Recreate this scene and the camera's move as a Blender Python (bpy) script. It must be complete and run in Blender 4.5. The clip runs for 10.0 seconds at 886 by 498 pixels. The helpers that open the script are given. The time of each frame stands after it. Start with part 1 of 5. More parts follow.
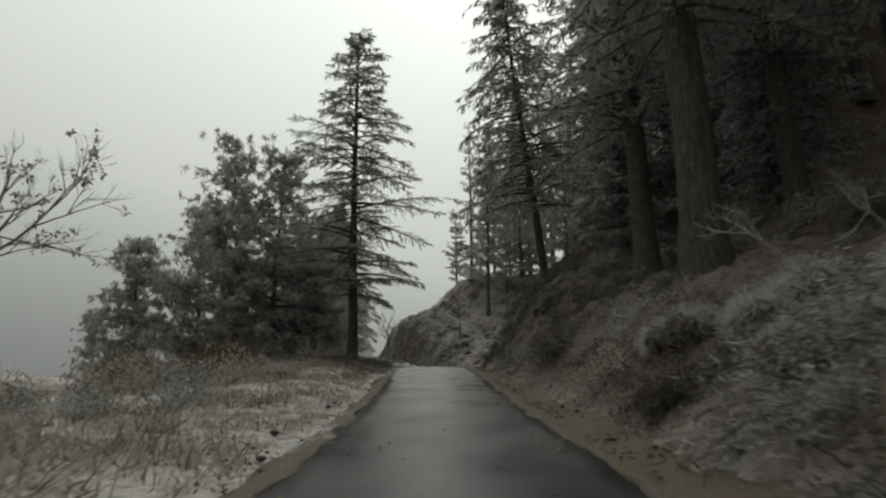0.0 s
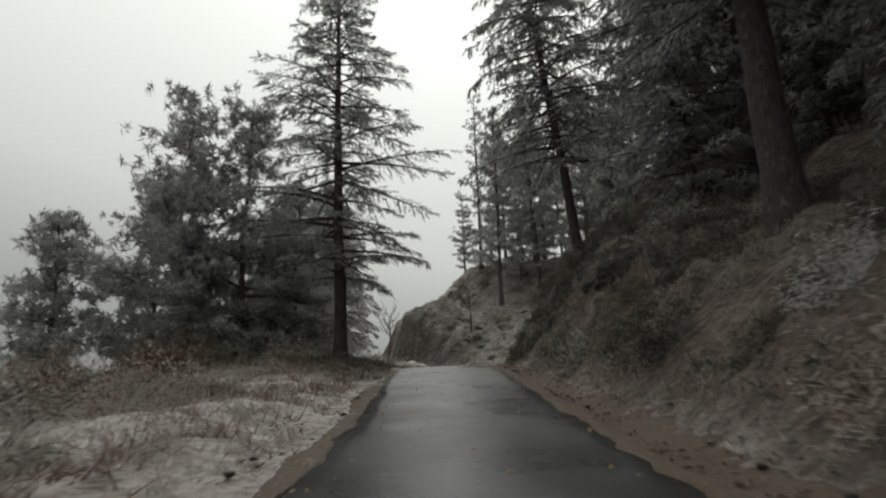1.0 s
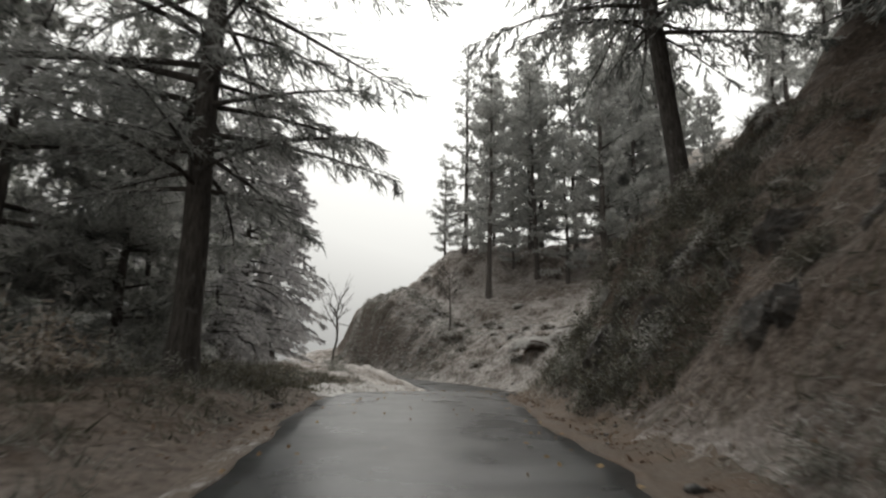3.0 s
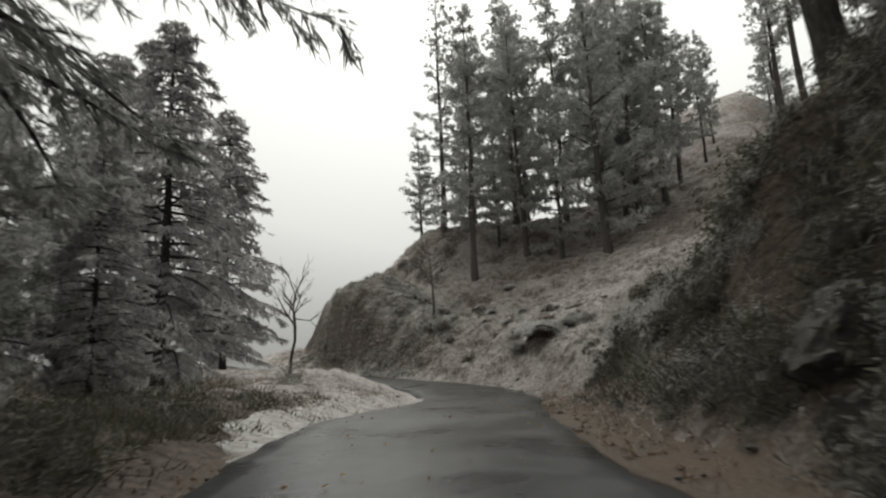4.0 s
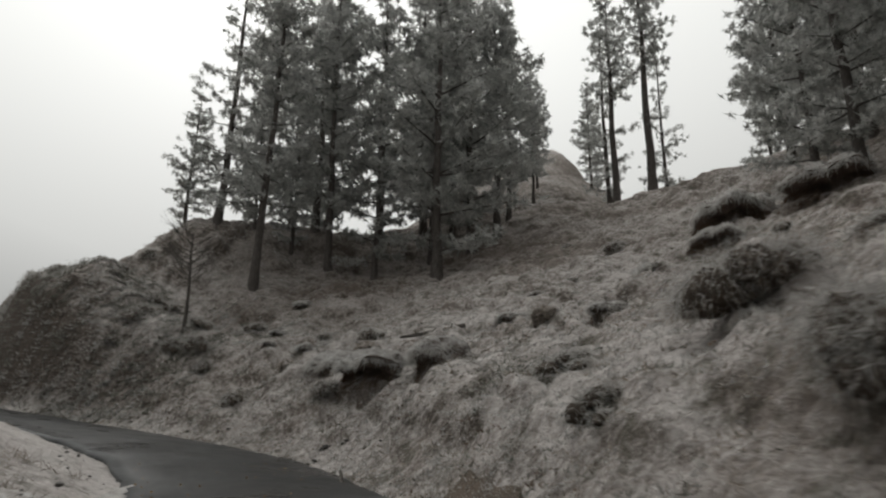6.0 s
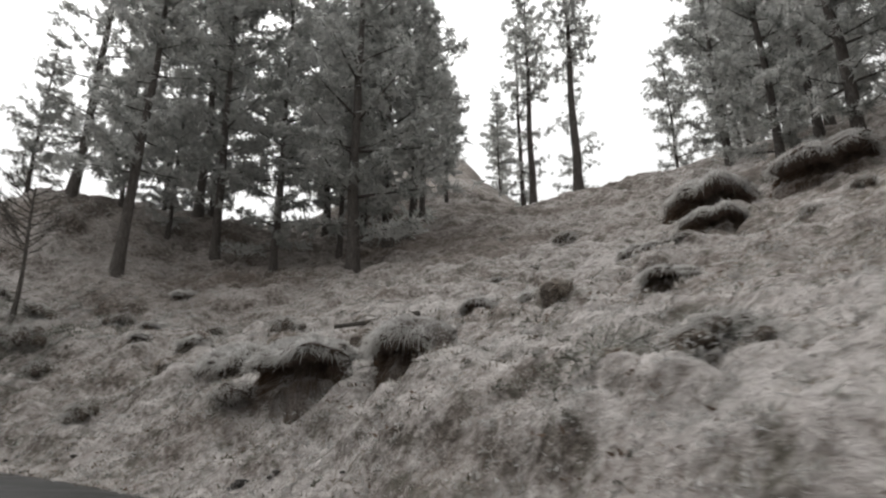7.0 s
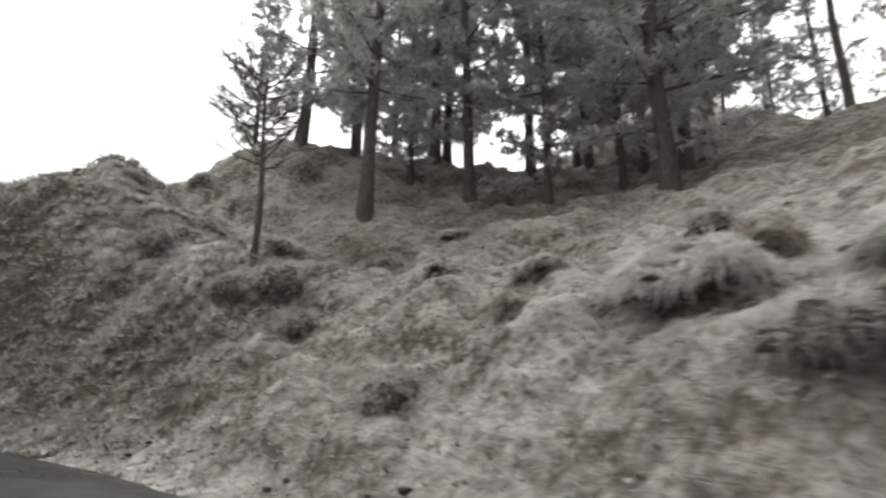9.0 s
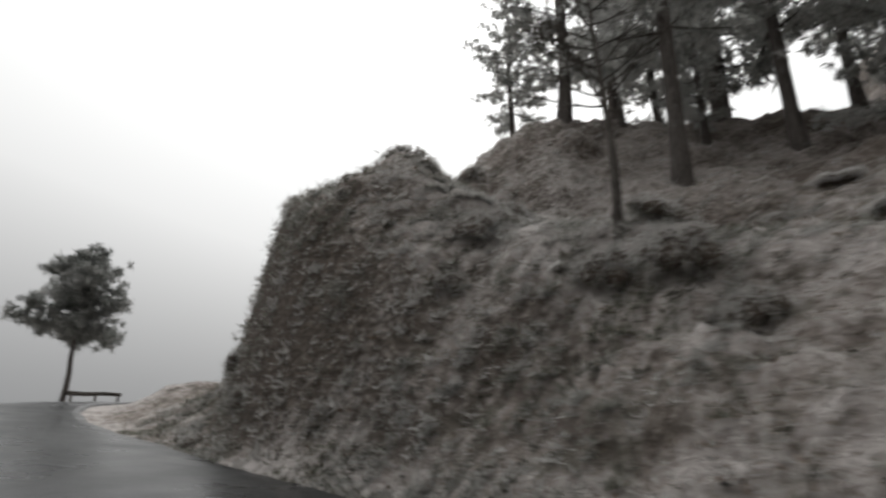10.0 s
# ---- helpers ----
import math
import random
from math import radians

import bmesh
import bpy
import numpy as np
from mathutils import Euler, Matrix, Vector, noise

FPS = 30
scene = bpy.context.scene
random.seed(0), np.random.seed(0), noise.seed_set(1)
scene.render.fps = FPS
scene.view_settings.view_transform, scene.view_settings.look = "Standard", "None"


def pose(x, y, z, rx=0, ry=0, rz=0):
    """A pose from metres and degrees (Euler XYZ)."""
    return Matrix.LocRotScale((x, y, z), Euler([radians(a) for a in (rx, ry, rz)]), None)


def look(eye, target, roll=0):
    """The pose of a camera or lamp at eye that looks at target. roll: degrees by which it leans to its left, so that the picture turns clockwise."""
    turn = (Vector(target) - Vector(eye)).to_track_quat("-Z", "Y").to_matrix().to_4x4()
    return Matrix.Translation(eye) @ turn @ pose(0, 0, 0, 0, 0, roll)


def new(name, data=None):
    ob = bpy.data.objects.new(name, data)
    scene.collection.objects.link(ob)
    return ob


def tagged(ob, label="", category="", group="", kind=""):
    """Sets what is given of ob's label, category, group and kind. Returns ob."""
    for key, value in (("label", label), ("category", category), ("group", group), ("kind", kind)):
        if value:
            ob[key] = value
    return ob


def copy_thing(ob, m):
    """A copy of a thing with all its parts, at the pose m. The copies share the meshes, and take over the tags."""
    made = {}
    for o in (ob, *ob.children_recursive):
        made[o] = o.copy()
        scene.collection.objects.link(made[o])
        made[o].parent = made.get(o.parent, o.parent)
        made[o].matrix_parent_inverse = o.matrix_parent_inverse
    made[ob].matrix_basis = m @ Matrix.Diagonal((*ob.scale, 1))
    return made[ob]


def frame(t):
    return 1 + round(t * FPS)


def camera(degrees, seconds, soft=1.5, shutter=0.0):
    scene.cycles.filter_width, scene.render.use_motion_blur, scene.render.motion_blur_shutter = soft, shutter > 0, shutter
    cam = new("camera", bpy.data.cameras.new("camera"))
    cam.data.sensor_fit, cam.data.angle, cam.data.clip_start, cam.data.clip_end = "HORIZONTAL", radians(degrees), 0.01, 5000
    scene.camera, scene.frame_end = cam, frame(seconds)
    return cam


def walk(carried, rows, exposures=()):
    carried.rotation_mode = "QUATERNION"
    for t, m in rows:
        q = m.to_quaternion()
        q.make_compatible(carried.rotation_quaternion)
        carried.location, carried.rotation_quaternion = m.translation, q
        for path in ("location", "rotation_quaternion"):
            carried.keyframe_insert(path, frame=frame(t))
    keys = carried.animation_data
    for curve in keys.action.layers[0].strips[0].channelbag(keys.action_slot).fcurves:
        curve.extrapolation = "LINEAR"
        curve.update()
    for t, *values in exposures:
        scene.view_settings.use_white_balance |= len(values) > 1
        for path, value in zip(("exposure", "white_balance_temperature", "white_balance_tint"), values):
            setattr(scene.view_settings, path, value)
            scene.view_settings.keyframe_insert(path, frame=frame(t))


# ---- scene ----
cam = camera(69.4, 10.0, 2.2, 0.32)
# seconds, place in metres, turn in degrees
PATH = [
    (0.0, -0.115, 0.852, 1.144, 105.47, 0.78, -0.52),
    (0.5, -0.205, 4.821, 1.609, 105.79, 2.23, 0.74),
    (1.0, -0.281, 8.745, 2.046, 105.02, 2.41, 0.35),
    (1.5, -0.331, 12.671, 2.504, 104.80, 1.18, -0.56),
    (2.0, -0.331, 16.600, 2.981, 103.44, -0.28, -0.78),
    (2.2, -0.335, 18.172, 3.185, 103.07, -1.06, -1.48),
    (3.3, -0.520, 26.702, 4.427, 104.96, 0.56, -4.03),
    (3.5, -0.531, 28.178, 4.622, 104.66, 3.61, -3.53),
    (4.0, -0.519, 31.837, 5.048, 103.65, 2.84, -4.53),
    (4.5, -0.387, 35.381, 5.416, 103.83, 2.79, -6.38),
    (4.8, -0.274, 37.448, 5.599, 102.95, 2.42, -8.56),
    (5.0, -0.192, 38.804, 5.703, 105.98, 1.99, -11.61),
    (5.2, -0.102, 40.144, 5.793, 108.15, 1.52, -16.20),
    (5.5, 0.049, 42.139, 5.911, 106.52, 0.84, -22.95),
    (5.7, 0.163, 43.465, 5.983, 106.91, 0.45, -24.62),
    (6.8, 1.098, 50.575, 6.201, 107.69, -1.11, -34.79),
    (7.0, 1.288, 51.816, 6.245, 109.03, 0.60, -37.63),
    (7.5, 1.819, 54.819, 6.352, 109.18, 0.42, -39.59),
    (8.0, 2.244, 57.592, 6.460, 107.78, -0.04, -35.27),
    (8.5, 2.356, 60.062, 6.636, 107.82, -0.21, -28.94),
    (9.0, 1.988, 62.454, 6.949, 107.88, -0.42, -20.18),
    (9.5, 1.092, 64.736, 7.204, 108.28, -1.38, -11.36),
    (10.0, -0.249, 67.019, 7.489, 108.64, 0.56, 0.01),
]
walk(cam, [(t, pose(x, y, z, rx, ry, rz)) for t, x, y, z, rx, ry, rz in PATH],
     [(0.0, -0.35, 6600, 3), (1.0, -0.2, 6600, 6), (2.0, 0.12, 6650, 9), (3.5, 0.34, 6650, 10), (4.5, -0.22, 6650, 6), (5.5, -0.34, 6600, 8),
      (7.0, 0.45, 6450, 12), (7.5, 0.58, 6450, 12), (8.5, 0.92, 6500, 11), (9.5, 0.78, 6500, 11), (10.0, 0.16, 6450, 12)])

# ---- world and light: thick overcast, falling snow ----
world = bpy.data.worlds.new("overcast")
scene.world = world
world.use_nodes = True
wn, wl = world.node_tree.nodes, world.node_tree.links
wn.clear()
SUN_UP, SUN_TURN = radians(48), radians(8)
sky = wn.new("ShaderNodeTexSky")
sky.sky_type, sky.sun_disc, sky.sun_elevation, sky.sun_rotation = "NISHITA", False, SUN_UP, SUN_TURN
sky.air_density, sky.dust_density = 1.0, 6.0
grey = wn.new("ShaderNodeHueSaturation")
grey.inputs["Saturation"].default_value = 0.06
dim = wn.new("ShaderNodeVectorMath")
dim.operation = "SCALE"
dim.inputs["Scale"].default_value = 0.10
co = wn.new("ShaderNodeTexCoord")
sep = wn.new("ShaderNodeSeparateXYZ")
# the cloud glows round the hidden sun
glow = wn.new("ShaderNodeVectorMath")
glow.operation = "DOT_PRODUCT"
glow.inputs[1].default_value = (math.sin(SUN_TURN) * math.cos(SUN_UP), math.cos(SUN_TURN) * math.cos(SUN_UP), math.sin(SUN_UP))
rise = wn.new("ShaderNodeMapRange")
rise.inputs[1].default_value, rise.inputs[2].default_value, rise.inputs[3].default_value, rise.inputs[4].default_value = 0.25, 0.97, 0.56, 1.08
up = wn.new("ShaderNodeMapRange")
up.inputs[1].default_value, up.inputs[2].default_value, up.inputs[3].default_value, up.inputs[4].default_value = 0.0, 1.0, 0.42, 1.55
shine = wn.new("ShaderNodeMath")
shine.operation = "MULTIPLY"
cloud = wn.new("ShaderNodeVectorMath")
cloud.operation = "SCALE"
cloud.inputs[0].default_value = (1.0, 1.012, 0.985)
blend = wn.new("ShaderNodeMix")
blend.data_type = "RGBA"
blend.inputs[0].default_value = 0.92
bg = wn.new("ShaderNodeBackground")
bg.inputs[1].default_value = 1.0
wo = wn.new("ShaderNodeOutputWorld")
wl.new(sky.outputs[0], grey.inputs["Color"])
wl.new(grey.outputs[0], dim.inputs[0])
wl.new(co.outputs["Generated"], glow.inputs[0])
wl.new(co.outputs["Generated"], sep.inputs[0])
wl.new(glow.outputs["Value"], rise.inputs[0])
wl.new(sep.outputs[2], up.inputs[0])
wl.new(rise.outputs[0], shine.inputs[0])
wl.new(up.outputs[0], shine.inputs[1])
wl.new(shine.outputs[0], cloud.inputs["Scale"])
wl.new(dim.outputs[0], blend.inputs[6])
wl.new(cloud.outputs[0], blend.inputs[7])
wl.new(blend.outputs[2], bg.inputs[0])
wl.new(bg.outputs[0], wo.inputs[0])
sun = new("sun", bpy.data.lights.new("sun", "SUN"))
sun.data.energy, sun.data.angle, sun.data.color = 0.9, radians(30), (1.0, 0.97, 0.93)
sun.matrix_world = look((0, 0, 0), (-math.sin(SUN_TURN) * math.cos(SUN_UP), -math.cos(SUN_TURN) * math.cos(SUN_UP), -math.sin(SUN_UP)))


# ---- materials ----
def material(name, rough=0.9, metal=0.0, spec=0.3):
    m = bpy.data.materials.new(name)
    m.use_nodes = True
    b = m.node_tree.nodes["Principled BSDF"]
    b.inputs["Roughness"].default_value = rough
    b.inputs["Metallic"].default_value = metal
    b.inputs["Specular IOR Level"].default_value = spec
    return m, m.node_tree.nodes, m.node_tree.links, b


def noise_tex(n, l, scale, detail=6, rough=0.6, vec=None):
    t = n.new("ShaderNodeTexNoise")
    t.inputs["Scale"].default_value, t.inputs["Detail"].default_value, t.inputs["Roughness"].default_value = scale, detail, rough
    if vec is not None:
        l.new(vec, t.inputs["Vector"])
    return t.outputs["Fac"]


def ramp(n, l, fac, stops):
    r = n.new("ShaderNodeValToRGB")
    e = r.color_ramp.elements
    while len(e) < len(stops):
        e.new(0.5)
    for k, (p, c) in zip(e, stops):
        k.position, k.color = p, (*c, 1) if len(c) == 3 else c
    l.new(fac, r.inputs[0])
    return r.outputs[0]


def mixed(n, l, fac, a, b, kind="MIX"):
    x = n.new("ShaderNodeMix")
    x.data_type, x.blend_type = "RGBA", kind
    for i, v in ((0, fac), (6, a), (7, b)):
        if isinstance(v, (int, float)):
            x.inputs[i].default_value = v
        elif isinstance(v, tuple):
            x.inputs[i].default_value = (*v, 1)
        else:
            l.new(v, x.inputs[i])
    return x.outputs[2]


def maths(n, l, op, a, b=0.0):
    x = n.new("ShaderNodeMath")
    x.operation = op
    for i, v in ((0, a), (1, b)):
        if isinstance(v, (int, float)):
            x.inputs[i].default_value = v
        else:
            l.new(v, x.inputs[i])
    return x.outputs[0]


def span(n, l, v, lo, hi, a=0.0, b=1.0):
    x = n.new("ShaderNodeMapRange")
    l.new(v, x.inputs[0])
    for i, q in enumerate((lo, hi, a, b)):
        x.inputs[i + 1].default_value = q
    return x.outputs[0]


def bump(n, l, b, height, strength, distance):
    x = n.new("ShaderNodeBump")
    x.inputs["Strength"].default_value, x.inputs["Distance"].default_value = strength, distance
    l.new(height, x.inputs["Height"])
    l.new(x.outputs[0], b.inputs["Normal"])


def place_of(n):
    return n.new("ShaderNodeTexCoord").outputs["Object"]


def facing_up(n, l):
    g = n.new("ShaderNodeNewGeometry")
    s = n.new("ShaderNodeSeparateXYZ")
    l.new(g.outputs["Normal"], s.inputs[0])
    return s.outputs[2]


SNOW = (0.74, 0.75, 0.77)


def mat_ground():
    m, n, l, b = material("frosted_hillside", 0.95, spec=0.15)
    p = place_of(n)
    big, mid, fine = noise_tex(n, l, 0.16, 5, 0.6, p), noise_tex(n, l, 1.3, 7, 0.68, p), noise_tex(n, l, 7.0, 8, 0.66, p)
    tuft = noise_tex(n, l, 4.2, 4, 0.55, p)
    earth = ramp(n, l, mixed(n, l, 0.5, mid, tuft), [(0.34, (0.125, 0.102, 0.09)), (0.44, (0.215, 0.183, 0.163)), (0.56, (0.30, 0.262, 0.238)), (0.72, (0.39, 0.35, 0.322))])
    rust = mixed(n, l, span(n, l, big, 0.55, 0.70, 0, 0.25), earth, (0.17, 0.12, 0.09))
    moss = mixed(n, l, span(n, l, noise_tex(n, l, 0.7, 5, 0.6, p), 0.58, 0.72, 0, 0.4), rust, (0.085, 0.085, 0.055))
    clot = span(n, l, noise_tex(n, l, 1.9, 5, 0.62, p), 0.50, 0.62, 0.0, 0.6)
    moss = mixed(n, l, clot, moss, (0.10, 0.102, 0.078))
    snow = maths(n, l, "ADD", maths(n, l, "MULTIPLY", fine, 1.15), maths(n, l, "MULTIPLY", mixed(n, l, 0.55, mid, tuft), 0.75))
    snow = maths(n, l, "ADD", snow, maths(n, l, "MULTIPLY", span(n, l, big, 0.35, 0.65, -0.5, 0.5), 0.42))
    snow = maths(n, l, "ADD", snow, span(n, l, facing_up(n, l), 0.45, 0.95, -0.22, 0.14))
    out = n.new("ShaderNodeSeparateXYZ")
    l.new(p, out.inputs[0])
    # snow thinned on the lower bank, putting the cedars' shade into its colour too
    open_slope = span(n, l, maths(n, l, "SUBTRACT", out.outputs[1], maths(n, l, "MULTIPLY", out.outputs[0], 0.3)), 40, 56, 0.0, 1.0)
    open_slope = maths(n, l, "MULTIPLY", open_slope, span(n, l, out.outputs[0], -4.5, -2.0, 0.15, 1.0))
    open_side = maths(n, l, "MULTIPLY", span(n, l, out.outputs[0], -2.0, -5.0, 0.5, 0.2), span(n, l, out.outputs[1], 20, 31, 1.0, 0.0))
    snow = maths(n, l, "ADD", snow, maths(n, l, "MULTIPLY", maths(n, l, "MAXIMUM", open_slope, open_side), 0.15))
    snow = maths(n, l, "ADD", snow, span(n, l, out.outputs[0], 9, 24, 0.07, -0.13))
    snow = maths(n, l, "SUBTRACT", snow, maths(n, l, "MULTIPLY", clot, 0.22))
    snow = span(n, l, snow, 0.86, 1.36, 0.0, 0.72)
    # bare wet rock and earth show where the ground is steep
    steep = span(n, l, maths(n, l, "ADD", facing_up(n, l), maths(n, l, "MULTIPLY", mid, 0.3)), 0.54, 0.82, 1.0, 0.0)
    cut = ramp(n, l, fine, [(0.3, (0.05, 0.042, 0.036)), (0.5, (0.115, 0.097, 0.083)), (0.7, (0.22, 0.185, 0.155))])
    face = mixed(n, l, steep, moss, cut)
    # fallen needles, leaf mould under cedars and pines; the cedars' shade painted in
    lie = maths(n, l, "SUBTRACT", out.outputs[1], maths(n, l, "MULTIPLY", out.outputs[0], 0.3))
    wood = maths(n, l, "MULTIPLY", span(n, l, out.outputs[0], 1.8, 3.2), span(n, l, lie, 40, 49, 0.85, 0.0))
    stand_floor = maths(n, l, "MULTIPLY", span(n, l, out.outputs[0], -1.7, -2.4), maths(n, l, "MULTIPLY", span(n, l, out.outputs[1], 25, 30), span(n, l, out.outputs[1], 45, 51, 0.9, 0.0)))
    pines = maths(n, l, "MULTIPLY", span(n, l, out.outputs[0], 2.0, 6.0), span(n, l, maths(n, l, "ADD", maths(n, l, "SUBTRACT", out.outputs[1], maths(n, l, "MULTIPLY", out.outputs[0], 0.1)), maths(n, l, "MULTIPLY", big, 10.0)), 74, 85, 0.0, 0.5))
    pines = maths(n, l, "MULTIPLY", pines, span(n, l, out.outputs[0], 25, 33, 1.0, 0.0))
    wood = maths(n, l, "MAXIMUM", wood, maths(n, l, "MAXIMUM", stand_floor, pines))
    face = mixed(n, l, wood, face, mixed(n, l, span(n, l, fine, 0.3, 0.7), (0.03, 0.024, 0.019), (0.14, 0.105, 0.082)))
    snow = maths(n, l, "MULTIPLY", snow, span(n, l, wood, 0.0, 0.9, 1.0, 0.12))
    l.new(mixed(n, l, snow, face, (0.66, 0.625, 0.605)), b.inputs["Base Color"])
    bump(n, l, b, maths(n, l, "ADD", maths(n, l, "ADD", maths(n, l, "MULTIPLY", fine, 0.45), mid), tuft), 0.9, 0.22)
    return m


def mat_asphalt():
    m, n, l, b = material("wet_asphalt", 0.4, spec=0.2)
    p = place_of(n)
    grit, patch = noise_tex(n, l, 60, 4, 0.7, p), noise_tex(n, l, 0.5, 5, 0.6, p)
    c = ramp(n, l, grit, [(0.3, (0.010, 0.011, 0.012)), (0.7, (0.034, 0.036, 0.037))])
    c = mixed(n, l, span(n, l, patch, 0.4, 0.65, 0, 0.4), c, (0.040, 0.042, 0.042))
    l.new(c, b.inputs["Base Color"])
    l.new(span(n, l, patch, 0.35, 0.65, 0.24, 0.44), b.inputs["Roughness"])
    bump(n, l, b, grit, 0.25, 0.006)
    return m


def mat_verge(name, rust, snowy):
    m, n, l, b = material(name, 0.95, spec=0.2)
    p = place_of(n)
    mid, fine = noise_tex(n, l, 1.1, 6, 0.65, p), noise_tex(n, l, 22, 6, 0.75, p)
    c = ramp(n, l, fine, [(0.3, (0.07, 0.057, 0.046)), (0.5, (0.14, 0.116, 0.096)), (0.7, (0.24, 0.205, 0.175))])
    c = mixed(n, l, span(n, l, mid, 0.42, 0.66, 0, rust), c, (0.16, 0.112, 0.08))
    s = span(n, l, maths(n, l, "ADD", maths(n, l, "MULTIPLY", fine, 0.5), maths(n, l, "MULTIPLY", noise_tex(n, l, 0.6, 5, 0.6, p), 0.8)), 0.80 - snowy, 0.94 - snowy, 0, 0.75)
    l.new(mixed(n, l, s, c, SNOW), b.inputs["Base Color"])
    bump(n, l, b, fine, 0.8, 0.05)
    return m


def mat_snow():
    m, n, l, b = material("lying_snow", 0.85, spec=0.2)
    p = place_of(n)
    f, g = noise_tex(n, l, 3.0, 7, 0.7, p), noise_tex(n, l, 25, 5, 0.7, p)
    c = ramp(n, l, f, [(0.34, (0.22, 0.20, 0.18)), (0.5, (0.38, 0.365, 0.35)), (0.7, (0.56, 0.555, 0.55))])
    l.new(c, b.inputs["Base Color"])
    bump(n, l, b, g, 0.5, 0.03)
    return m


def mat_bark(name, dark, light):
    m, n, l, b = material(name, 0.95, spec=0.15)
    v = n.new("ShaderNodeMapping")
    v.inputs["Scale"].default_value = (7, 7, 1.3)
    l.new(place_of(n), v.inputs[0])
    f = noise_tex(n, l, 2.2, 8, 0.7, v.outputs[0])
    c = ramp(n, l, f, [(0.35, dark), (0.65, light)])
    s = span(n, l, noise_tex(n, l, 2.6, 4, 0.6, place_of(n)), 0.6, 0.75, 0, 0.35)
    l.new(mixed(n, l, s, c, (0.35, 0.36, 0.35)), b.inputs["Base Color"])
    bump(n, l, b, f, 1.0, 0.06)
    return m


def mat_leaf(name, dark, light, dust, lo=0.35, through_light=0.5):
    m, n, l, b = material(name, 0.75, spec=0.2)
    g = n.new("ShaderNodeNewGeometry")
    c = ramp(n, l, g.outputs["Random Per Island"], [(0.0, dark), (1.0, light)])
    p = place_of(n)
    patch = noise_tex(n, l, 0.55, 4, 0.6, p)
    up = n.new("ShaderNodeMath")
    up.operation = "ABSOLUTE"
    l.new(facing_up(n, l), up.inputs[0])
    s = maths(n, l, "ADD", span(n, l, up.outputs[0], 0.1, 1.0, -0.12, 0.16), patch)
    s = maths(n, l, "ADD", s, span(n, l, g.outputs["Random Per Island"], 0, 1, -0.06, 0.06))
    s = span(n, l, s, lo - 0.06, lo + 0.46, 0.0, dust)
    tint = mixed(n, l, s, c, (0.66, 0.655, 0.645))
    l.new(tint, b.inputs["Base Color"])
    thin, both = n.new("ShaderNodeBsdfTranslucent"), n.new("ShaderNodeMixShader")
    l.new(tint, thin.inputs[0])
    both.inputs[0].default_value = through_light
    l.new(b.outputs[0], both.inputs[1])
    l.new(thin.outputs[0], both.inputs[2])
    l.new(both.outputs[0], n["Material Output"].inputs[0])
    return m


def mat_rock():
    m, n, l, b = material("dark_wet_rock", 0.7, spec=0.35)
    p = place_of(n)
    f, q = noise_tex(n, l, 1.6, 9, 0.7, p), noise_tex(n, l, 7, 6, 0.7, p)
    c = ramp(n, l, f, [(0.3, (0.02, 0.019, 0.018)), (0.5, (0.06, 0.054, 0.048)), (0.7, (0.13, 0.115, 0.10))])
    c = mixed(n, l, span(n, l, q, 0.5, 0.7, 0, 0.4), c, (0.11, 0.07, 0.045))
    s = span(n, l, maths(n, l, "ADD", facing_up(n, l), maths(n, l, "MULTIPLY", q, 0.8)), 1.15, 1.6, 0, 0.4)
    l.new(mixed(n, l, s, c, SNOW), b.inputs["Base Color"])
    bump(n, l, b, maths(n, l, "ADD", f, q), 1.0, 0.15)
    return m


M_GROUND, M_ASPHALT, M_VERGE, M_SNOW, M_ROCK = mat_ground(), mat_asphalt(), mat_verge("rusty_gravel_verge", 0.6, -0.04), mat_snow(), mat_rock()
M_VERGE_SNOWY = mat_verge("snowy_gravel_verge", 0.1, 0.10)
M_CEDAR_BARK = mat_bark("cedar_bark", (0.04, 0.036, 0.033), (0.12, 0.108, 0.098))
M_PINE_BARK = mat_bark("pine_bark", (0.06, 0.053, 0.049), (0.15, 0.135, 0.124))
M_GREY_BARK = mat_bark("bare_grey_bark", (0.05, 0.045, 0.04), (0.17, 0.155, 0.14))
# lighter copy of the grey bark, with mist put into the colour
M_PALE_BARK = mat_bark("pale_grey_bark", (0.14, 0.13, 0.12), (0.30, 0.285, 0.27))
M_CEDAR = mat_leaf("cedar_needles", (0.10, 0.11, 0.102), (0.21, 0.222, 0.205), 0.78, 0.38)
M_YOUNG = mat_leaf("snowy_cedar_needles", (0.12, 0.113, 0.118), (0.27, 0.256, 0.264), 0.88, 0.25)
M_PINE = mat_leaf("pine_needles", (0.16, 0.17, 0.152), (0.31, 0.32, 0.285), 0.85, 0.34)
# paler copy of the pine needles: frost plus distance haze put into the colour
M_FAR = mat_leaf("hazed_frosted_pine_needles", (0.24, 0.252, 0.236), (0.44, 0.45, 0.42), 0.88, 0.32)
M_SHRUB = mat_leaf("frosted_shrub_leaves", (0.10, 0.105, 0.080), (0.24, 0.232, 0.185), 0.88, 0.36)
M_DARK = mat_leaf("dark_undergrowth", (0.045, 0.046, 0.034), (0.12, 0.11, 0.08), 0.55, 0.50)
M_HEATH = mat_leaf("low_heath_leaves", (0.13, 0.105, 0.08), (0.32, 0.265, 0.215), 0.9, 0.38)
M_DRY = mat_leaf("dry_grass_blades", (0.20, 0.16, 0.125), (0.44, 0.37, 0.30), 0.85, 0.38)
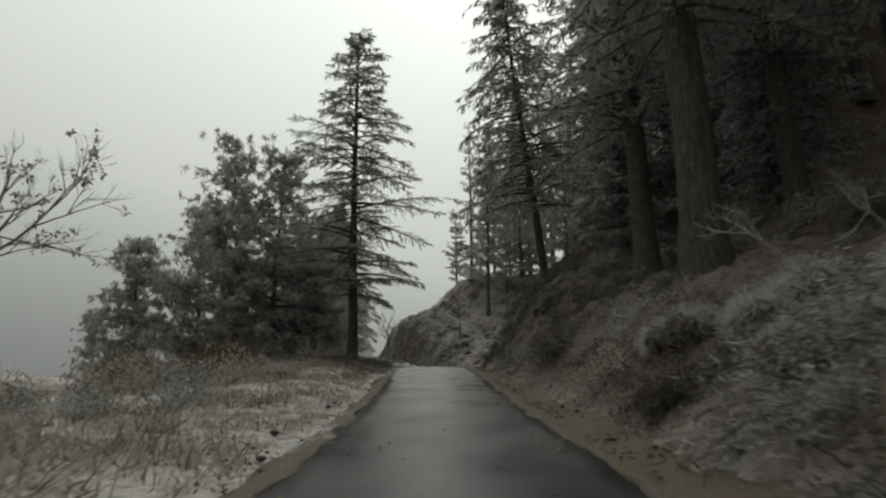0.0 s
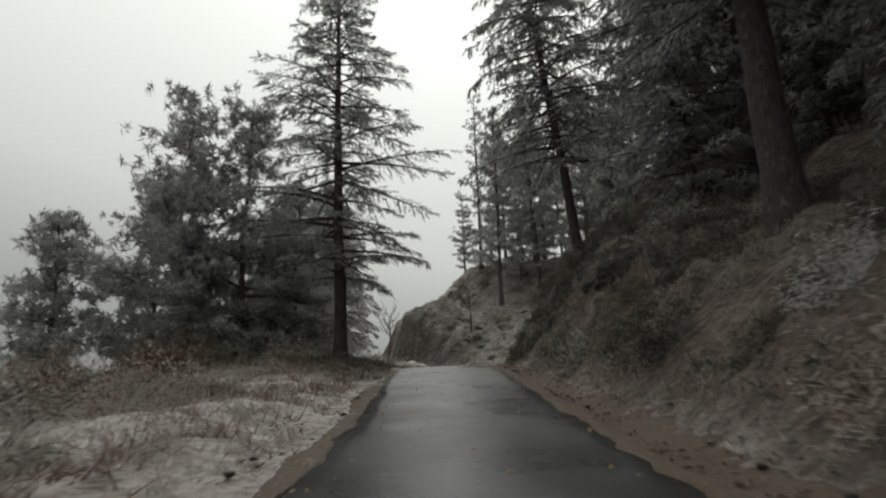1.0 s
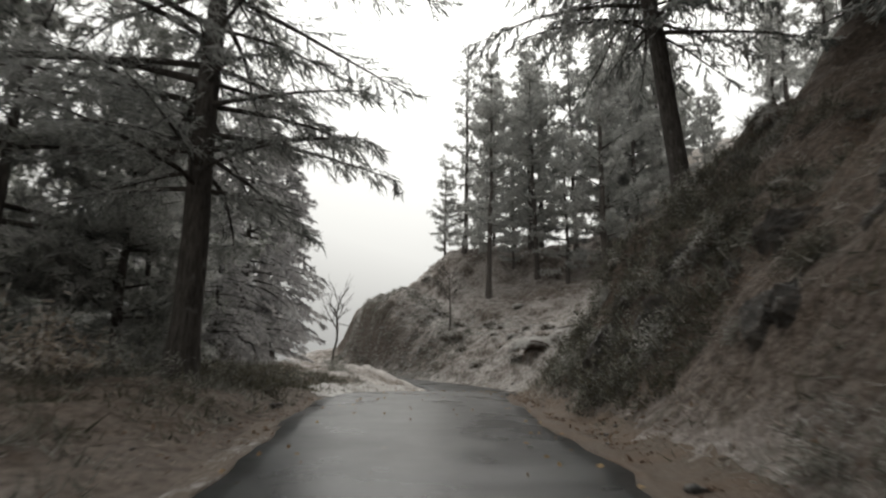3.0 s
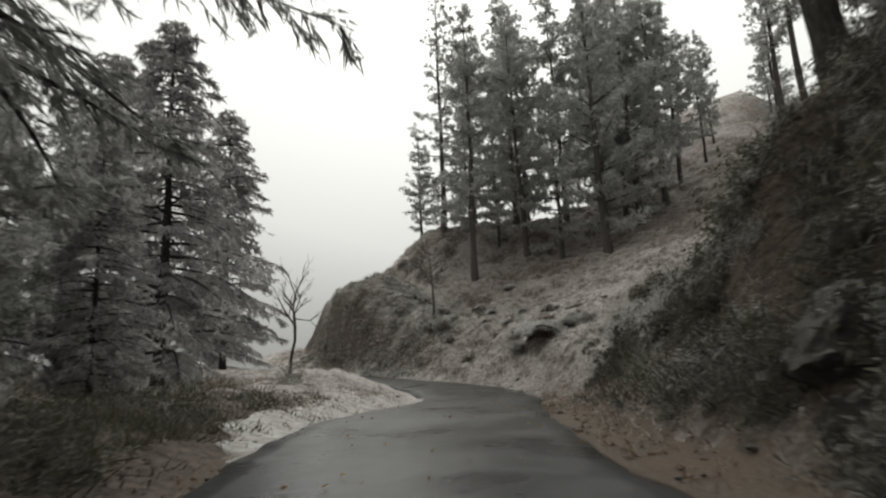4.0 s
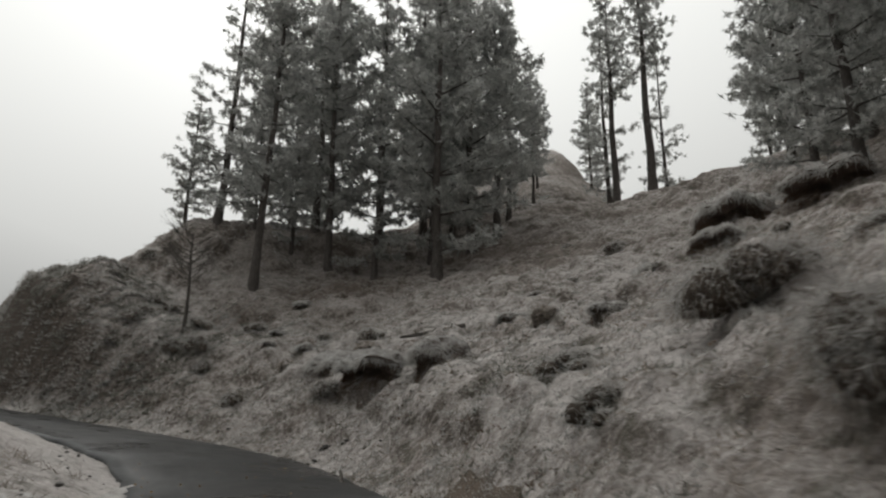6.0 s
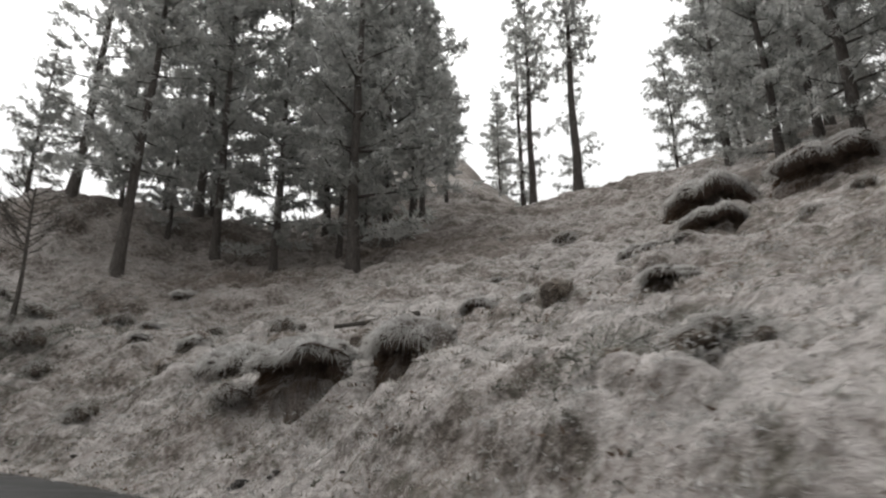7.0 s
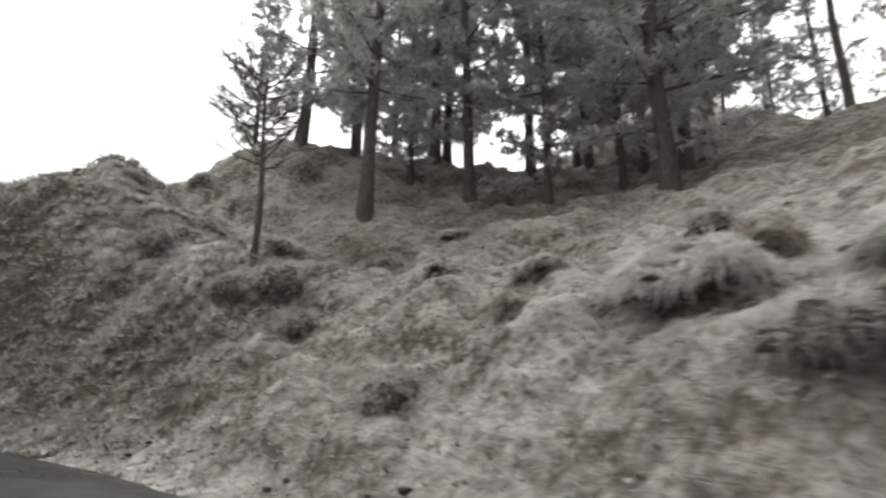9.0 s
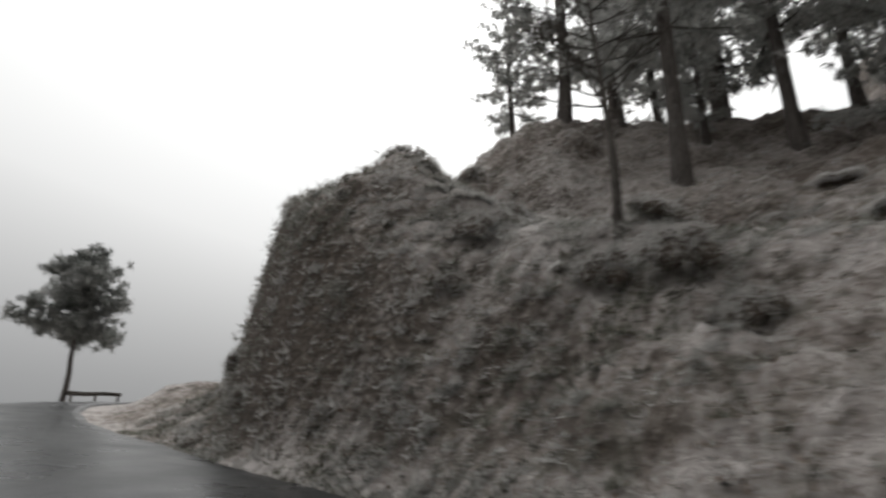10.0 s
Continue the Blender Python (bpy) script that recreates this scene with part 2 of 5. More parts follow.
M_RUST = mat_leaf("rusty_bracken", (0.09, 0.058, 0.04), (0.21, 0.15, 0.108), 0.45, 0.52)
M_FROST = mat_leaf("hoar_frosted_leaves", (0.26, 0.245, 0.225), (0.50, 0.48, 0.455), 0.85, 0.32)
def mat_earth():
    m, n, l, b = material("bare_brown_earth", 0.95, spec=0.15)
    p = place_of(n)
    f, q = noise_tex(n, l, 2.4, 7, 0.65, p), noise_tex(n, l, 14, 6, 0.7, p)
    c = ramp(n, l, mixed(n, l, 0.5, f, q), [(0.34, (0.075, 0.057, 0.047)), (0.5, (0.155, 0.118, 0.096)), (0.66, (0.26, 0.20, 0.165))])
    s = span(n, l, maths(n, l, "ADD", facing_up(n, l), maths(n, l, "MULTIPLY", q, 0.6)), 0.54, 1.0, 0, 0.85)
    l.new(mixed(n, l, s, c, (0.62, 0.60, 0.58)), b.inputs["Base Color"])
    bump(n, l, b, maths(n, l, "ADD", f, q), 1.0, 0.2)
    return m


M_EARTH = mat_earth()
M_RIME = mat_leaf("rime_coated_grass", (0.60, 0.58, 0.555), (0.80, 0.785, 0.765), 0.6, 0.30)
M_TWIG = mat_bark("brown_twig_tangle", (0.05, 0.04, 0.033), (0.17, 0.14, 0.115))
M_FALLEN = mat_leaf("fallen_leaves", (0.25, 0.14, 0.06), (0.55, 0.42, 0.25), 0.2, 0.6)


# ---- mesh helpers ----
def mesh_from(name, verts, faces, mat, smooth=False):
    me = bpy.data.meshes.new(name)
    verts = np.asarray(verts, dtype=np.float32).reshape(-1, 3)
    faces = np.asarray(faces, dtype=np.int32)
    k = faces.shape[1]
    me.vertices.add(len(verts))
    me.vertices.foreach_set("co", verts.ravel())
    me.loops.add(faces.size)
    me.loops.foreach_set("vertex_index", faces.ravel())
    me.polygons.add(len(faces))
    me.polygons.foreach_set("loop_start", np.arange(0, faces.size, k, dtype=np.int32))
    me.polygons.foreach_set("use_smooth", np.full(len(faces), smooth))
    me.materials.append(mat)
    me.update(calc_edges=True)
    me.validate()
    return me


def part(name, me, parent, label="", kind=""):
    ob = new(name, me)
    ob.parent = parent
    return tagged(ob, label, kind=kind)


class Shape:
    """Gathers quads and triangles (a triangle repeats its last corner as a quad never does: it is kept as its own list)."""

    def __init__(self):
        self.v, self.f, self.n = [], [], 0

    def add(self, v, f):
        self.v.append(np.asarray(v, float).reshape(-1, 3))
        self.f.append(np.asarray(f, int) + self.n)
        self.n += len(self.v[-1])

    def mesh(self, name, mat, smooth=False):
        return mesh_from(name, np.concatenate(self.v), np.concatenate(self.f), mat, smooth)


def tube(shape, pts, radii, sides=6):
    """A tapered limb along pts, in quads."""
    pts = np.asarray(pts, float)
    k = len(pts)
    d = np.gradient(pts, axis=0)
    d /= np.linalg.norm(d, axis=1)[:, None] + 1e-9
    ref = np.where(np.abs(d[:, 2:3]) > 0.9, np.array([[1.0, 0, 0]]), np.array([[0, 0, 1.0]]))
    a = np.cross(d, ref)
    a /= np.linalg.norm(a, axis=1)[:, None] + 1e-9
    b = np.cross(d, a)
    w = np.linspace(0, 2 * np.pi, sides, endpoint=False)
    r = np.asarray(radii, float)[:, None, None]
    v = pts[:, None] + r * (np.cos(w)[None, :, None] * a[:, None] + np.sin(w)[None, :, None] * b[:, None])
    i, j = np.meshgrid(np.arange(k - 1), np.arange(sides), indexing="ij")
    q = (j + 1) % sides
    f = np.stack([i * sides + j, i * sides + q, (i + 1) * sides + q, (i + 1) * sides + j], -1).reshape(-1, 4)
    shape.add(v.reshape(-1, 3), f)


def needles(shape, base, way, length, width, rng, bend=0.25):
    """Slender needle bunches, one pointed triangle each."""
    base, way = np.asarray(base, float), np.asarray(way, float)
    k = len(base)
    way = way / (np.linalg.norm(way, axis=1)[:, None] + 1e-9)
    side = np.cross(way, rng.normal(size=(k, 3)))
    side /= np.linalg.norm(side, axis=1)[:, None] + 1e-9
    ln, wd = np.broadcast_to(length, k)[:, None], np.broadcast_to(width, k)[:, None]
    tip = base + way * ln + np.array([0, 0, -1]) * ln * bend * rng.random((k, 1))
    v = np.stack([base + side * wd * 0.5, tip, base - side * wd * 0.5], 1)
    shape.add(v.reshape(-1, 3), np.arange(3 * k).reshape(-1, 3))


def blades(shape, base, way, length, width, rng, bend=0.25):
    """Slender leaf blades, one kinked quad each, from base along way."""
    base, way = np.asarray(base, float), np.asarray(way, float)
    k = len(base)
    way = way / (np.linalg.norm(way, axis=1)[:, None] + 1e-9)
    side = np.cross(way, rng.normal(size=(k, 3)))
    side /= np.linalg.norm(side, axis=1)[:, None] + 1e-9
    ln, wd = np.broadcast_to(length, k)[:, None], np.broadcast_to(width, k)[:, None]
    mid = base + way * ln * 0.55
    tip = base + way * ln + np.array([0, 0, -1]) * ln * bend * rng.random((k, 1))
    v = np.stack([base, mid + side * wd * 0.5, tip, mid - side * wd * 0.5], 1)
    shape.add(v.reshape(-1, 3), np.arange(4 * k).reshape(-1, 4))


# ---- the lie of the land ----
# the road's middle line, and its height
LINE = [(-0.2, -30, -3.7), (-0.1, -12, -1.65), (0.0, 0, -0.20), (0.0, 10, 0.92), (-0.05, 20, 2.15), (-0.2, 28, 3.32), (-0.15, 36, 4.20),
        (0.25, 43, 4.70), (1.05, 49, 4.95), (1.95, 54, 5.10), (2.45, 59, 5.30), (2.10, 63, 5.72), (0.95, 66.7, 6.10), (-0.8, 70.3, 6.50), (-3.7, 75, 7.12), (-8.0, 80.5, 7.95), (-12.6, 86, 8.95), (-15.3, 92, 9.85), (-15.5, 100, 10.5), (-12, 112, 10.8), (-6, 122, 11.5)]
HALF = 1.75


def smooth_line(knots, step=0.4):
    k = np.array(knots, float)
    out = []
    for i in range(len(k) - 1):
        p0, p1, p2, p3 = k[max(i - 1, 0)], k[i], k[i + 1], k[min(i + 2, len(k) - 1)]
        m = max(2, int(np.linalg.norm(p2 - p1) / step))
        t = np.linspace(0, 1, m, endpoint=False)[:, None]
        out.append(0.5 * (2 * p1 + (p2 - p0) * t + (2 * p0 - 5 * p1 + 4 * p2 - p3) * t * t + (3 * p1 - p0 - 3 * p2 + p3) * t ** 3))
    return np.concatenate(out + [k[-1:]])


ROAD = smooth_line(LINE)
TAN = np.gradient(ROAD[:, :2], axis=0)
TAN /= np.linalg.norm(TAN, axis=1)[:, None]
NRM = np.stack([TAN[:, 1], -TAN[:, 0]], 1)
ALONG = np.r_[0, np.cumsum(np.linalg.norm(np.diff(ROAD[:, :2], axis=0), axis=1))] - 30.0


def road_frame(x, y):
    """Way along the road, distance to its right, and the road's height there."""
    x, y = np.atleast_1d(np.asarray(x, float)), np.atleast_1d(np.asarray(y, float))
    s, u, z = np.empty_like(x), np.empty_like(x), np.empty_like(x)
    for a in range(0, len(x), 4000):
        q = np.stack([x[a:a + 4000], y[a:a + 4000]], 1)
        d = q[:, None] - ROAD[None, :, :2]
        i = np.argmin((d ** 2).sum(-1), axis=1)
        e = d[np.arange(len(q)), i]
        side = (e * NRM[i]).sum(1)
        s[a:a + 4000] = ALONG[i] + (e * TAN[i]).sum(1)
        u[a:a + 4000] = np.where(side < 0, -1, 1) * np.sqrt((e ** 2).sum(1))
        z[a:a + 4000] = ROAD[i, 2]
    return s, u, z


def lumps(x, y, size, seed):
    """Smooth value noise, -1 to 1, over the plan."""
    r = np.random.RandomState(seed)
    tab = r.uniform(-1, 1, (256, 256))
    a, b = x / size, y / size
    i, j = np.floor(a).astype(int), np.floor(b).astype(int)
    f, g = a - i, b - j
    f, g = f * f * (3 - 2 * f), g * g * (3 - 2 * g)
    t = lambda p, q: tab[p % 256, q % 256]
    return (t(i, j) * (1 - f) + t(i + 1, j) * f) * (1 - g) + (t(i, j + 1) * (1 - f) + t(i + 1, j + 1) * f) * g


def cushions(x, y, size, seed):
    """Round cushions of uneven height with narrow hollows between them, 0 to 1."""
    r = np.random.RandomState(seed)
    tab = r.uniform(0, 1, (128, 128, 4))
    i, j = np.floor(x / size).astype(int), np.floor(y / size).astype(int)
    out = np.zeros_like(x)
    for a in (-1, 0, 1):
        for b in (-1, 0, 1):
            t = tab[(i + a) % 128, (j + b) % 128]
            d2 = ((x / size - i - a - t[:, 0]) ** 2 + (y / size - j - b - t[:, 1]) ** 2) / (0.45 + 0.4 * t[:, 2]) ** 2
            out = np.maximum(out, (0.25 + 0.75 * t[:, 3]) * np.sqrt(np.maximum(0, 1 - d2)))
    return out


def ease(v, lo, hi):
    t = np.clip((v - lo) / (hi - lo), 0, 1)
    return t * t * (3 - 2 * t)


# along the road: height of the cut face, its width, and the slope above it; to the left: the shoulder's rise
S_AT = [-30, 0, 12, 22, 32, 40, 46, 54, 62, 70, 80, 85, 90, 130]
FACE = [0.8, 0.9, 1.0, 1.9, 2.7, 2.7, 1.5, 1.3, 1.5, 2.0, 2.4, 1.8, 0.25, 0.25]
WIDE = [2.0, 2.0, 2.2, 2.8, 3.0, 2.9, 2.6, 2.4, 2.6, 3.4, 4.2, 3.8, 3.0, 3.0]
ABOVE = [0.60, 0.60, 0.50, 0.46, 0.52, 1.10, 0.58, 0.50, 0.49, 0.49, 0.50, 0.50, 0.05, 0.05]
SHOULDER = [0.0, 0.0, 0.0, 0.1, 0.40, 0.50, 0.6, 0.9, 1.0, 0.7, 0.2, 0.1, 0.0, 0.0]
BEND = [0, 0, 0, 0, 0, 0.1, 0.4, 0.8, 1.1, 1.1, 0.4, 0.2, 0, 0]
OUTER = [0, 0, 0, 0, 0.15, 0.65, 0.75, 0.15, 0, 0, 0, 0, 0, 0]


def land(x, y, rough=True):
    x, y = np.atleast_1d(np.asarray(x, float)), np.atleast_1d(np.asarray(y, float))
    s, u, z = road_frame(x, y)
    face, wide, above, lift, bend = (np.interp(s, S_AT, q) for q in (FACE, WIDE, ABOVE, SHOULDER, BEND))
    edge = HALF + bend
    r = np.maximum(u - edge - 0.65 + 0.5 * bend, 0)
    h = face * ease(r, 0, wide) + above * np.maximum(r - wide * 0.75, 0) * (1 - 0.35 * ease(r, 30, 90))
    left = HALF + np.interp(s, S_AT, OUTER)
    v = np.maximum(-u - left, 0)
    h += 0.004 * np.clip(r - 14, 0, 45) ** 2
    h += lift * (0.4 * ease(v, 0.1, 1.3) + 0.6 * ease(v, 0.8, 3.8)) - 0.55 * np.maximum(v - 9, 0) * ease(v, 9, 22) * (1 - 0.9 * ease(v, 60, 140))
    # spur beyond the bend, with its steep end, and the crest behind the pines
    box = ease(u, 1.9, 4.4) * ease(y + 0.25 * x, 75.5, 82.2) * (1 - ease(y, 90, 96)) * (1 - ease(x, -1.5, 4.5)) * ease(x + 0.27 * (y - 83.6), -6.2, -4.15)
    top = 13.85 + 0.22 * np.clip(x + 4.6, -0.5, 4)
    h = np.where(top - z > h, h + (top - z - h) * box, h)
    h += 4.0 * np.exp(-(((x - 7) / 9.0) ** 2 + ((y - 94) / 7.0) ** 2)) * ease(u, 6, 14)
    h += 2.6 * np.exp(-(((x - 3.0) / 4.0) ** 2 + ((y - 91) / 4.5) ** 2)) * ease(u, 8, 13)
    h += 0.9 * np.exp(-(((x - 6.2) / 3.6) ** 2 + ((y - 83.6) / 3.2) ** 2))
    h += 1.2 * np.exp(-(((x - 2.7) / 1.7) ** 2 + ((y - 77.3) / 1.7) ** 2))
    for cx, cy in ((8.2, 62.4), (7.1, 68.0), (5.6, 48.3), (7.6, 51.4)):
        h -= 0.45 * np.exp(-(((x - cx) / 0.55) ** 2 + ((y - cy) / 0.75) ** 2))
    # the hill's brow, beyond which it levels out and falls away
    far = np.hypot(x - 1.8, y - 54.8)
    turn = np.degrees(np.arctan2(x - 1.8, y - 54.8))
    brow = 6.4 + np.interp(turn, [-40, 48, 76, 100], [0.425, 0.415, 0.55, 0.63]) * np.minimum(far, 43) + 0.12 * np.maximum(far - 43, 0)
    # the open pasture climbs on behind the pines
    pasture = ease(turn, 22, 31) * (1 - ease(turn, 40, 56))
    brow += 0.55 * pasture * np.clip(far - 43, 0, 36)
    over = np.maximum(z + h - brow, 0) * ease(far, 20, 30)
    h -= over
    h *= 1 - ease(far, 66 + 18 * pasture, 95 + 18 * pasture) * ease(y, 58, 75)
    h += pasture * np.maximum(brow - z - h, 0) * ease(far, 44, 54) * (1 - ease(far, 84, 112))
    out = ease(np.where(u > 0, u - edge, -u - left), 0.2, 2.4)
    if rough:
        tread = (z + h) / 0.62 + 1.1 * lumps(x, y, 3.4, 31) + 0.35 * lumps(x, y, 1.1, 32)
        tread -= np.floor(tread)
        h += 0.26 * (ease(tread, 0.0, 0.34) - tread) * ease(u, 2.8, 4.5) * ease(s, 44, 52) * (1 - ease(y, 93, 101)) * (1 - ease(x, 36, 44))
        near = (1 - ease(y, 93, 101)) * (1 - ease(x, 36, 44)) * (1 - ease(-x, 9, 14))
        hill = ease(u, 2.4, 5) * near
        h += out * (near * 0.07 * lumps(x, y, 0.55, 1) + 0.16 * lumps(x, y, 2.1, 2) + 0.30 * lumps(x, y, 5.0, 3) * hill)
        # grassy hummocks and cushions of heath
        wx, wy = x + 0.25 * lumps(x, y, 0.7, 15), y + 0.25 * lumps(x, y, 0.7, 16)
        h += hill * (0.34 * cushions(wx, wy, 2.1, 4) + 0.36 * cushions(wx, wy, 0.85, 7) * (0.5 + 0.5 * ease(lumps(x, y, 3.0, 9), -0.5, 0.3)))
        h += ease(u, 2.2, 3.4) * near * (0.10 * cushions(wx, wy, 0.42, 12) + 0.10 * cushions(wx, wy, 0.7, 13) * (1 - hill))
        h += box * near * (0.30 * cushions(wx, wy, 1.0, 17) + 0.24 * cushions(wx, wy, 0.52, 18))
        h += 0.12 * cushions(wx, wy, 0.6, 10) * ease(-u, 2.4, 4) * near
        h += hill * face * 0.16 * lumps(x, y, 1.2, 8) * ease(r, 0.2, 1.5)
    # behind the crest the hill falls away
    h = h * (1 - ease(y - 0.45 * np.maximum(x - 8, 0), 100, 130)) * (1 - 0.8 * ease(np.hypot(x, y - 40), 150, 400))
    return z + h - 0.10 * (1 - out)


def ground_at(x, y):
    return float(land(x, y)[0])


def spaced(lo, a, b, hi, step, grow=1.16):
    fine = list(np.arange(a, b + step, step))
    left, right, d = [], [], step
    p = a
    while p > lo:
        d *= grow
        p -= d
        left.append(p)
    p, d = fine[-1], step
    while p < hi:
        d *= grow
        p += d
        right.append(p)
    return np.array(left[::-1] + fine + right)


def build_ground():
    gx = np.concatenate([spaced(-1500, -9, 0.8, 0.8, 0.26), spaced(1.0, 1.0, 21, 21, 0.15), spaced(21.3, 21.3, 40, 1500, 0.30)])
    gy = np.concatenate([spaced(-1500, -4, 49, 49, 0.26), spaced(49.2, 49.2, 86, 86, 0.16), spaced(86.3, 86.3, 101, 1500, 0.28)])
    X, Y = np.meshgrid(gx, gy)
    Z = land(X.ravel(), Y.ravel())
    v = np.stack([X.ravel(), Y.ravel(), Z], 1)
    w = len(gx)
    i, j = np.meshgrid(np.arange(len(gy) - 1), np.arange(w - 1), indexing="ij")
    f = np.stack([i * w + j, i * w + j + 1, (i + 1) * w + j + 1, (i + 1) * w + j], -1).reshape(-1, 4)
    tagged(new("ground", mesh_from("ground", v, f, M_GROUND, True)), "frosted brown hillside of dry grass under thin snow", "ground", kind="structure")


def ribbon(name, u0, u1, z0, z1, s0, s1, mat, label, category, wob=0.1, seed=1, cols=9, crown=0.0, thick=0.06, bend=(0, 0), taper=False, drape=0.0):
    """A strip along the road from u0 to u1, with uneven edges and a skirt."""
    keep = (ALONG >= s0) & (ALONG <= s1)
    c, nn, sl = ROAD[keep], NRM[keep], ALONG[keep]
    e0 = u0 + wob * (lumps(sl, sl * 0, 0.9, seed) + 0.6 * lumps(sl, sl * 0, 0.33, seed + 1))
    e1 = u1 + wob * (lumps(sl, sl * 0 + 9, 0.9, seed + 2) + 0.6 * lumps(sl, sl * 0, 0.33, seed + 3))
    wider = np.interp(sl, S_AT, BEND)
    outer = np.interp(sl, S_AT, OUTER)
    e0 = e0 + wider * bend[0] - outer * (u0 < 0)
    e1 = e1 + wider * bend[1] - outer * (u1 < 0)
    if taper:
        close = ease(sl, s0, s0 + 5) * (1 - ease(sl, s1 - 5, s1))
        e0 = e1 + (e0 - e1) * (0.04 + 0.96 * close)
    t = np.linspace(0, 1, cols)
    U = e0[:, None] * (1 - t) + e1[:, None] * t
    Zz = c[:, 2:3] + z0 + (z1 - z0) * t + crown * (1 - (2 * t - 1) ** 2) + 0.012 * lumps(U * 1.0 + 40, sl[:, None] + 0 * U, 1.4, seed + 5)
    px, py = c[:, 0:1] + nn[:, 0:1] * U, c[:, 1:2] + nn[:, 1:2] * U
    if drape:
        Zz = land(px.ravel(), py.ravel()).reshape(px.shape) + drape * (1 - (2 * t - 1) ** 4) - 0.01 + 0.02 * lumps(px, py, 0.5, seed)
        Zz = np.where(np.abs(U) < HALF + 0.25, np.maximum(Zz, c[:, 2:3] + 0.014), Zz)
    top = np.stack([px, py, Zz], -1)
    low0, low1 = top[:, :1] - [0, 0, thick], top[:, -1:] - [0, 0, thick]
    v = np.concatenate([low0, top, low1], 1)
    k, w = v.shape[:2]
    i, j = np.meshgrid(np.arange(k - 1), np.arange(w - 1), indexing="ij")
    f = np.stack([i * w + j, i * w + j + 1, (i + 1) * w + j + 1, (i + 1) * w + j], -1).reshape(-1, 4)
    return tagged(new(name, mesh_from(name, v.reshape(-1, 3), f, mat, True)), label, category, kind="structure")


build_ground()
ribbon("road", -HALF, HALF, 0.0, 0.0, -30, 120, M_ASPHALT, "narrow wet dark grey asphalt mountain road", "road", 0.07, 11, 13, 0.05, 0.15, (0, 1))



def backdrop():
    """The far side of the valley as a glowing sheet, its mist painted in."""
    a = np.radians(np.linspace(-125, 22, 90))
    up = np.linspace(0, 1, 14)
    top = 330 + 0 * a + 8 * lumps(np.degrees(a), 0 * a, 9, 61) + 3 * lumps(np.degrees(a), 0 * a, 2.5, 62)
    rad = 560 + 90 * up[:, None] + 0 * a
    v = np.stack([rad * np.sin(a), 40 + rad * np.cos(a), -60 + (top + 60) * up[:, None]], -1)
    w = len(a)
    i, j = np.meshgrid(np.arange(len(up) - 1), np.arange(w - 1), indexing="ij")
    f = np.stack([i * w + j, i * w + j + 1, (i + 1) * w + j + 1, (i + 1) * w + j], -1).reshape(-1, 4)
    m = bpy.data.materials.new("glowing_painted_mist")
    m.use_nodes = True
    n, l = m.node_tree.nodes, m.node_tree.links
    n.clear()
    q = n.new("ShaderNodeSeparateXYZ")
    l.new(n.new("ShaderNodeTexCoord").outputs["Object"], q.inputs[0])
    # haze painted as emission, paler with height, fading out at the top
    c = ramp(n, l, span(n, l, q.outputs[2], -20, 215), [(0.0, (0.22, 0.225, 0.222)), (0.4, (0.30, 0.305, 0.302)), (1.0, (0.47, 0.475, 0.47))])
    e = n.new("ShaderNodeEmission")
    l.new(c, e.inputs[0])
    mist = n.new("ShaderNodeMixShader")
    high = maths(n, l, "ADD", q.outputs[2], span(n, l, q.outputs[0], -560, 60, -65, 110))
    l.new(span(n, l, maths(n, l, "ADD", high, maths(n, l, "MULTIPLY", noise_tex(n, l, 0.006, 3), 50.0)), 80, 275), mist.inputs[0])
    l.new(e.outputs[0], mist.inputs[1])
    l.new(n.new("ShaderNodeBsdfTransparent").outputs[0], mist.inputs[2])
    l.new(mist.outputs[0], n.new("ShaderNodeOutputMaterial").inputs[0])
    tagged(new("backdrop", mesh_from("backdrop", v.reshape(-1, 3), f, m, True)), "far valley side, a glowing sheet of painted grey mist", "mountain", kind="structure")


backdrop()
# ---- trees ----
def limb_path(rng, start, way, length, droop, n=5):
    p = [np.array(start, float)]
    d = np.array(way, float)
    for _ in range(n):
        d = d + np.array([rng.normal(0, 0.09), rng.normal(0, 0.09), -droop / n])
        d /= np.linalg.norm(d)
        p.append(p[-1] + d * length / n)
    return np.array(p)


def along(p, t):
    idx = np.clip(t, 0, 0.999) * (len(p) - 1)
    i0 = idx.astype(int)
    d = p[i0 + 1] - p[i0]
    return p[i0] + d * (idx - i0)[:, None], d / (np.linalg.norm(d, axis=1)[:, None] + 1e-9)


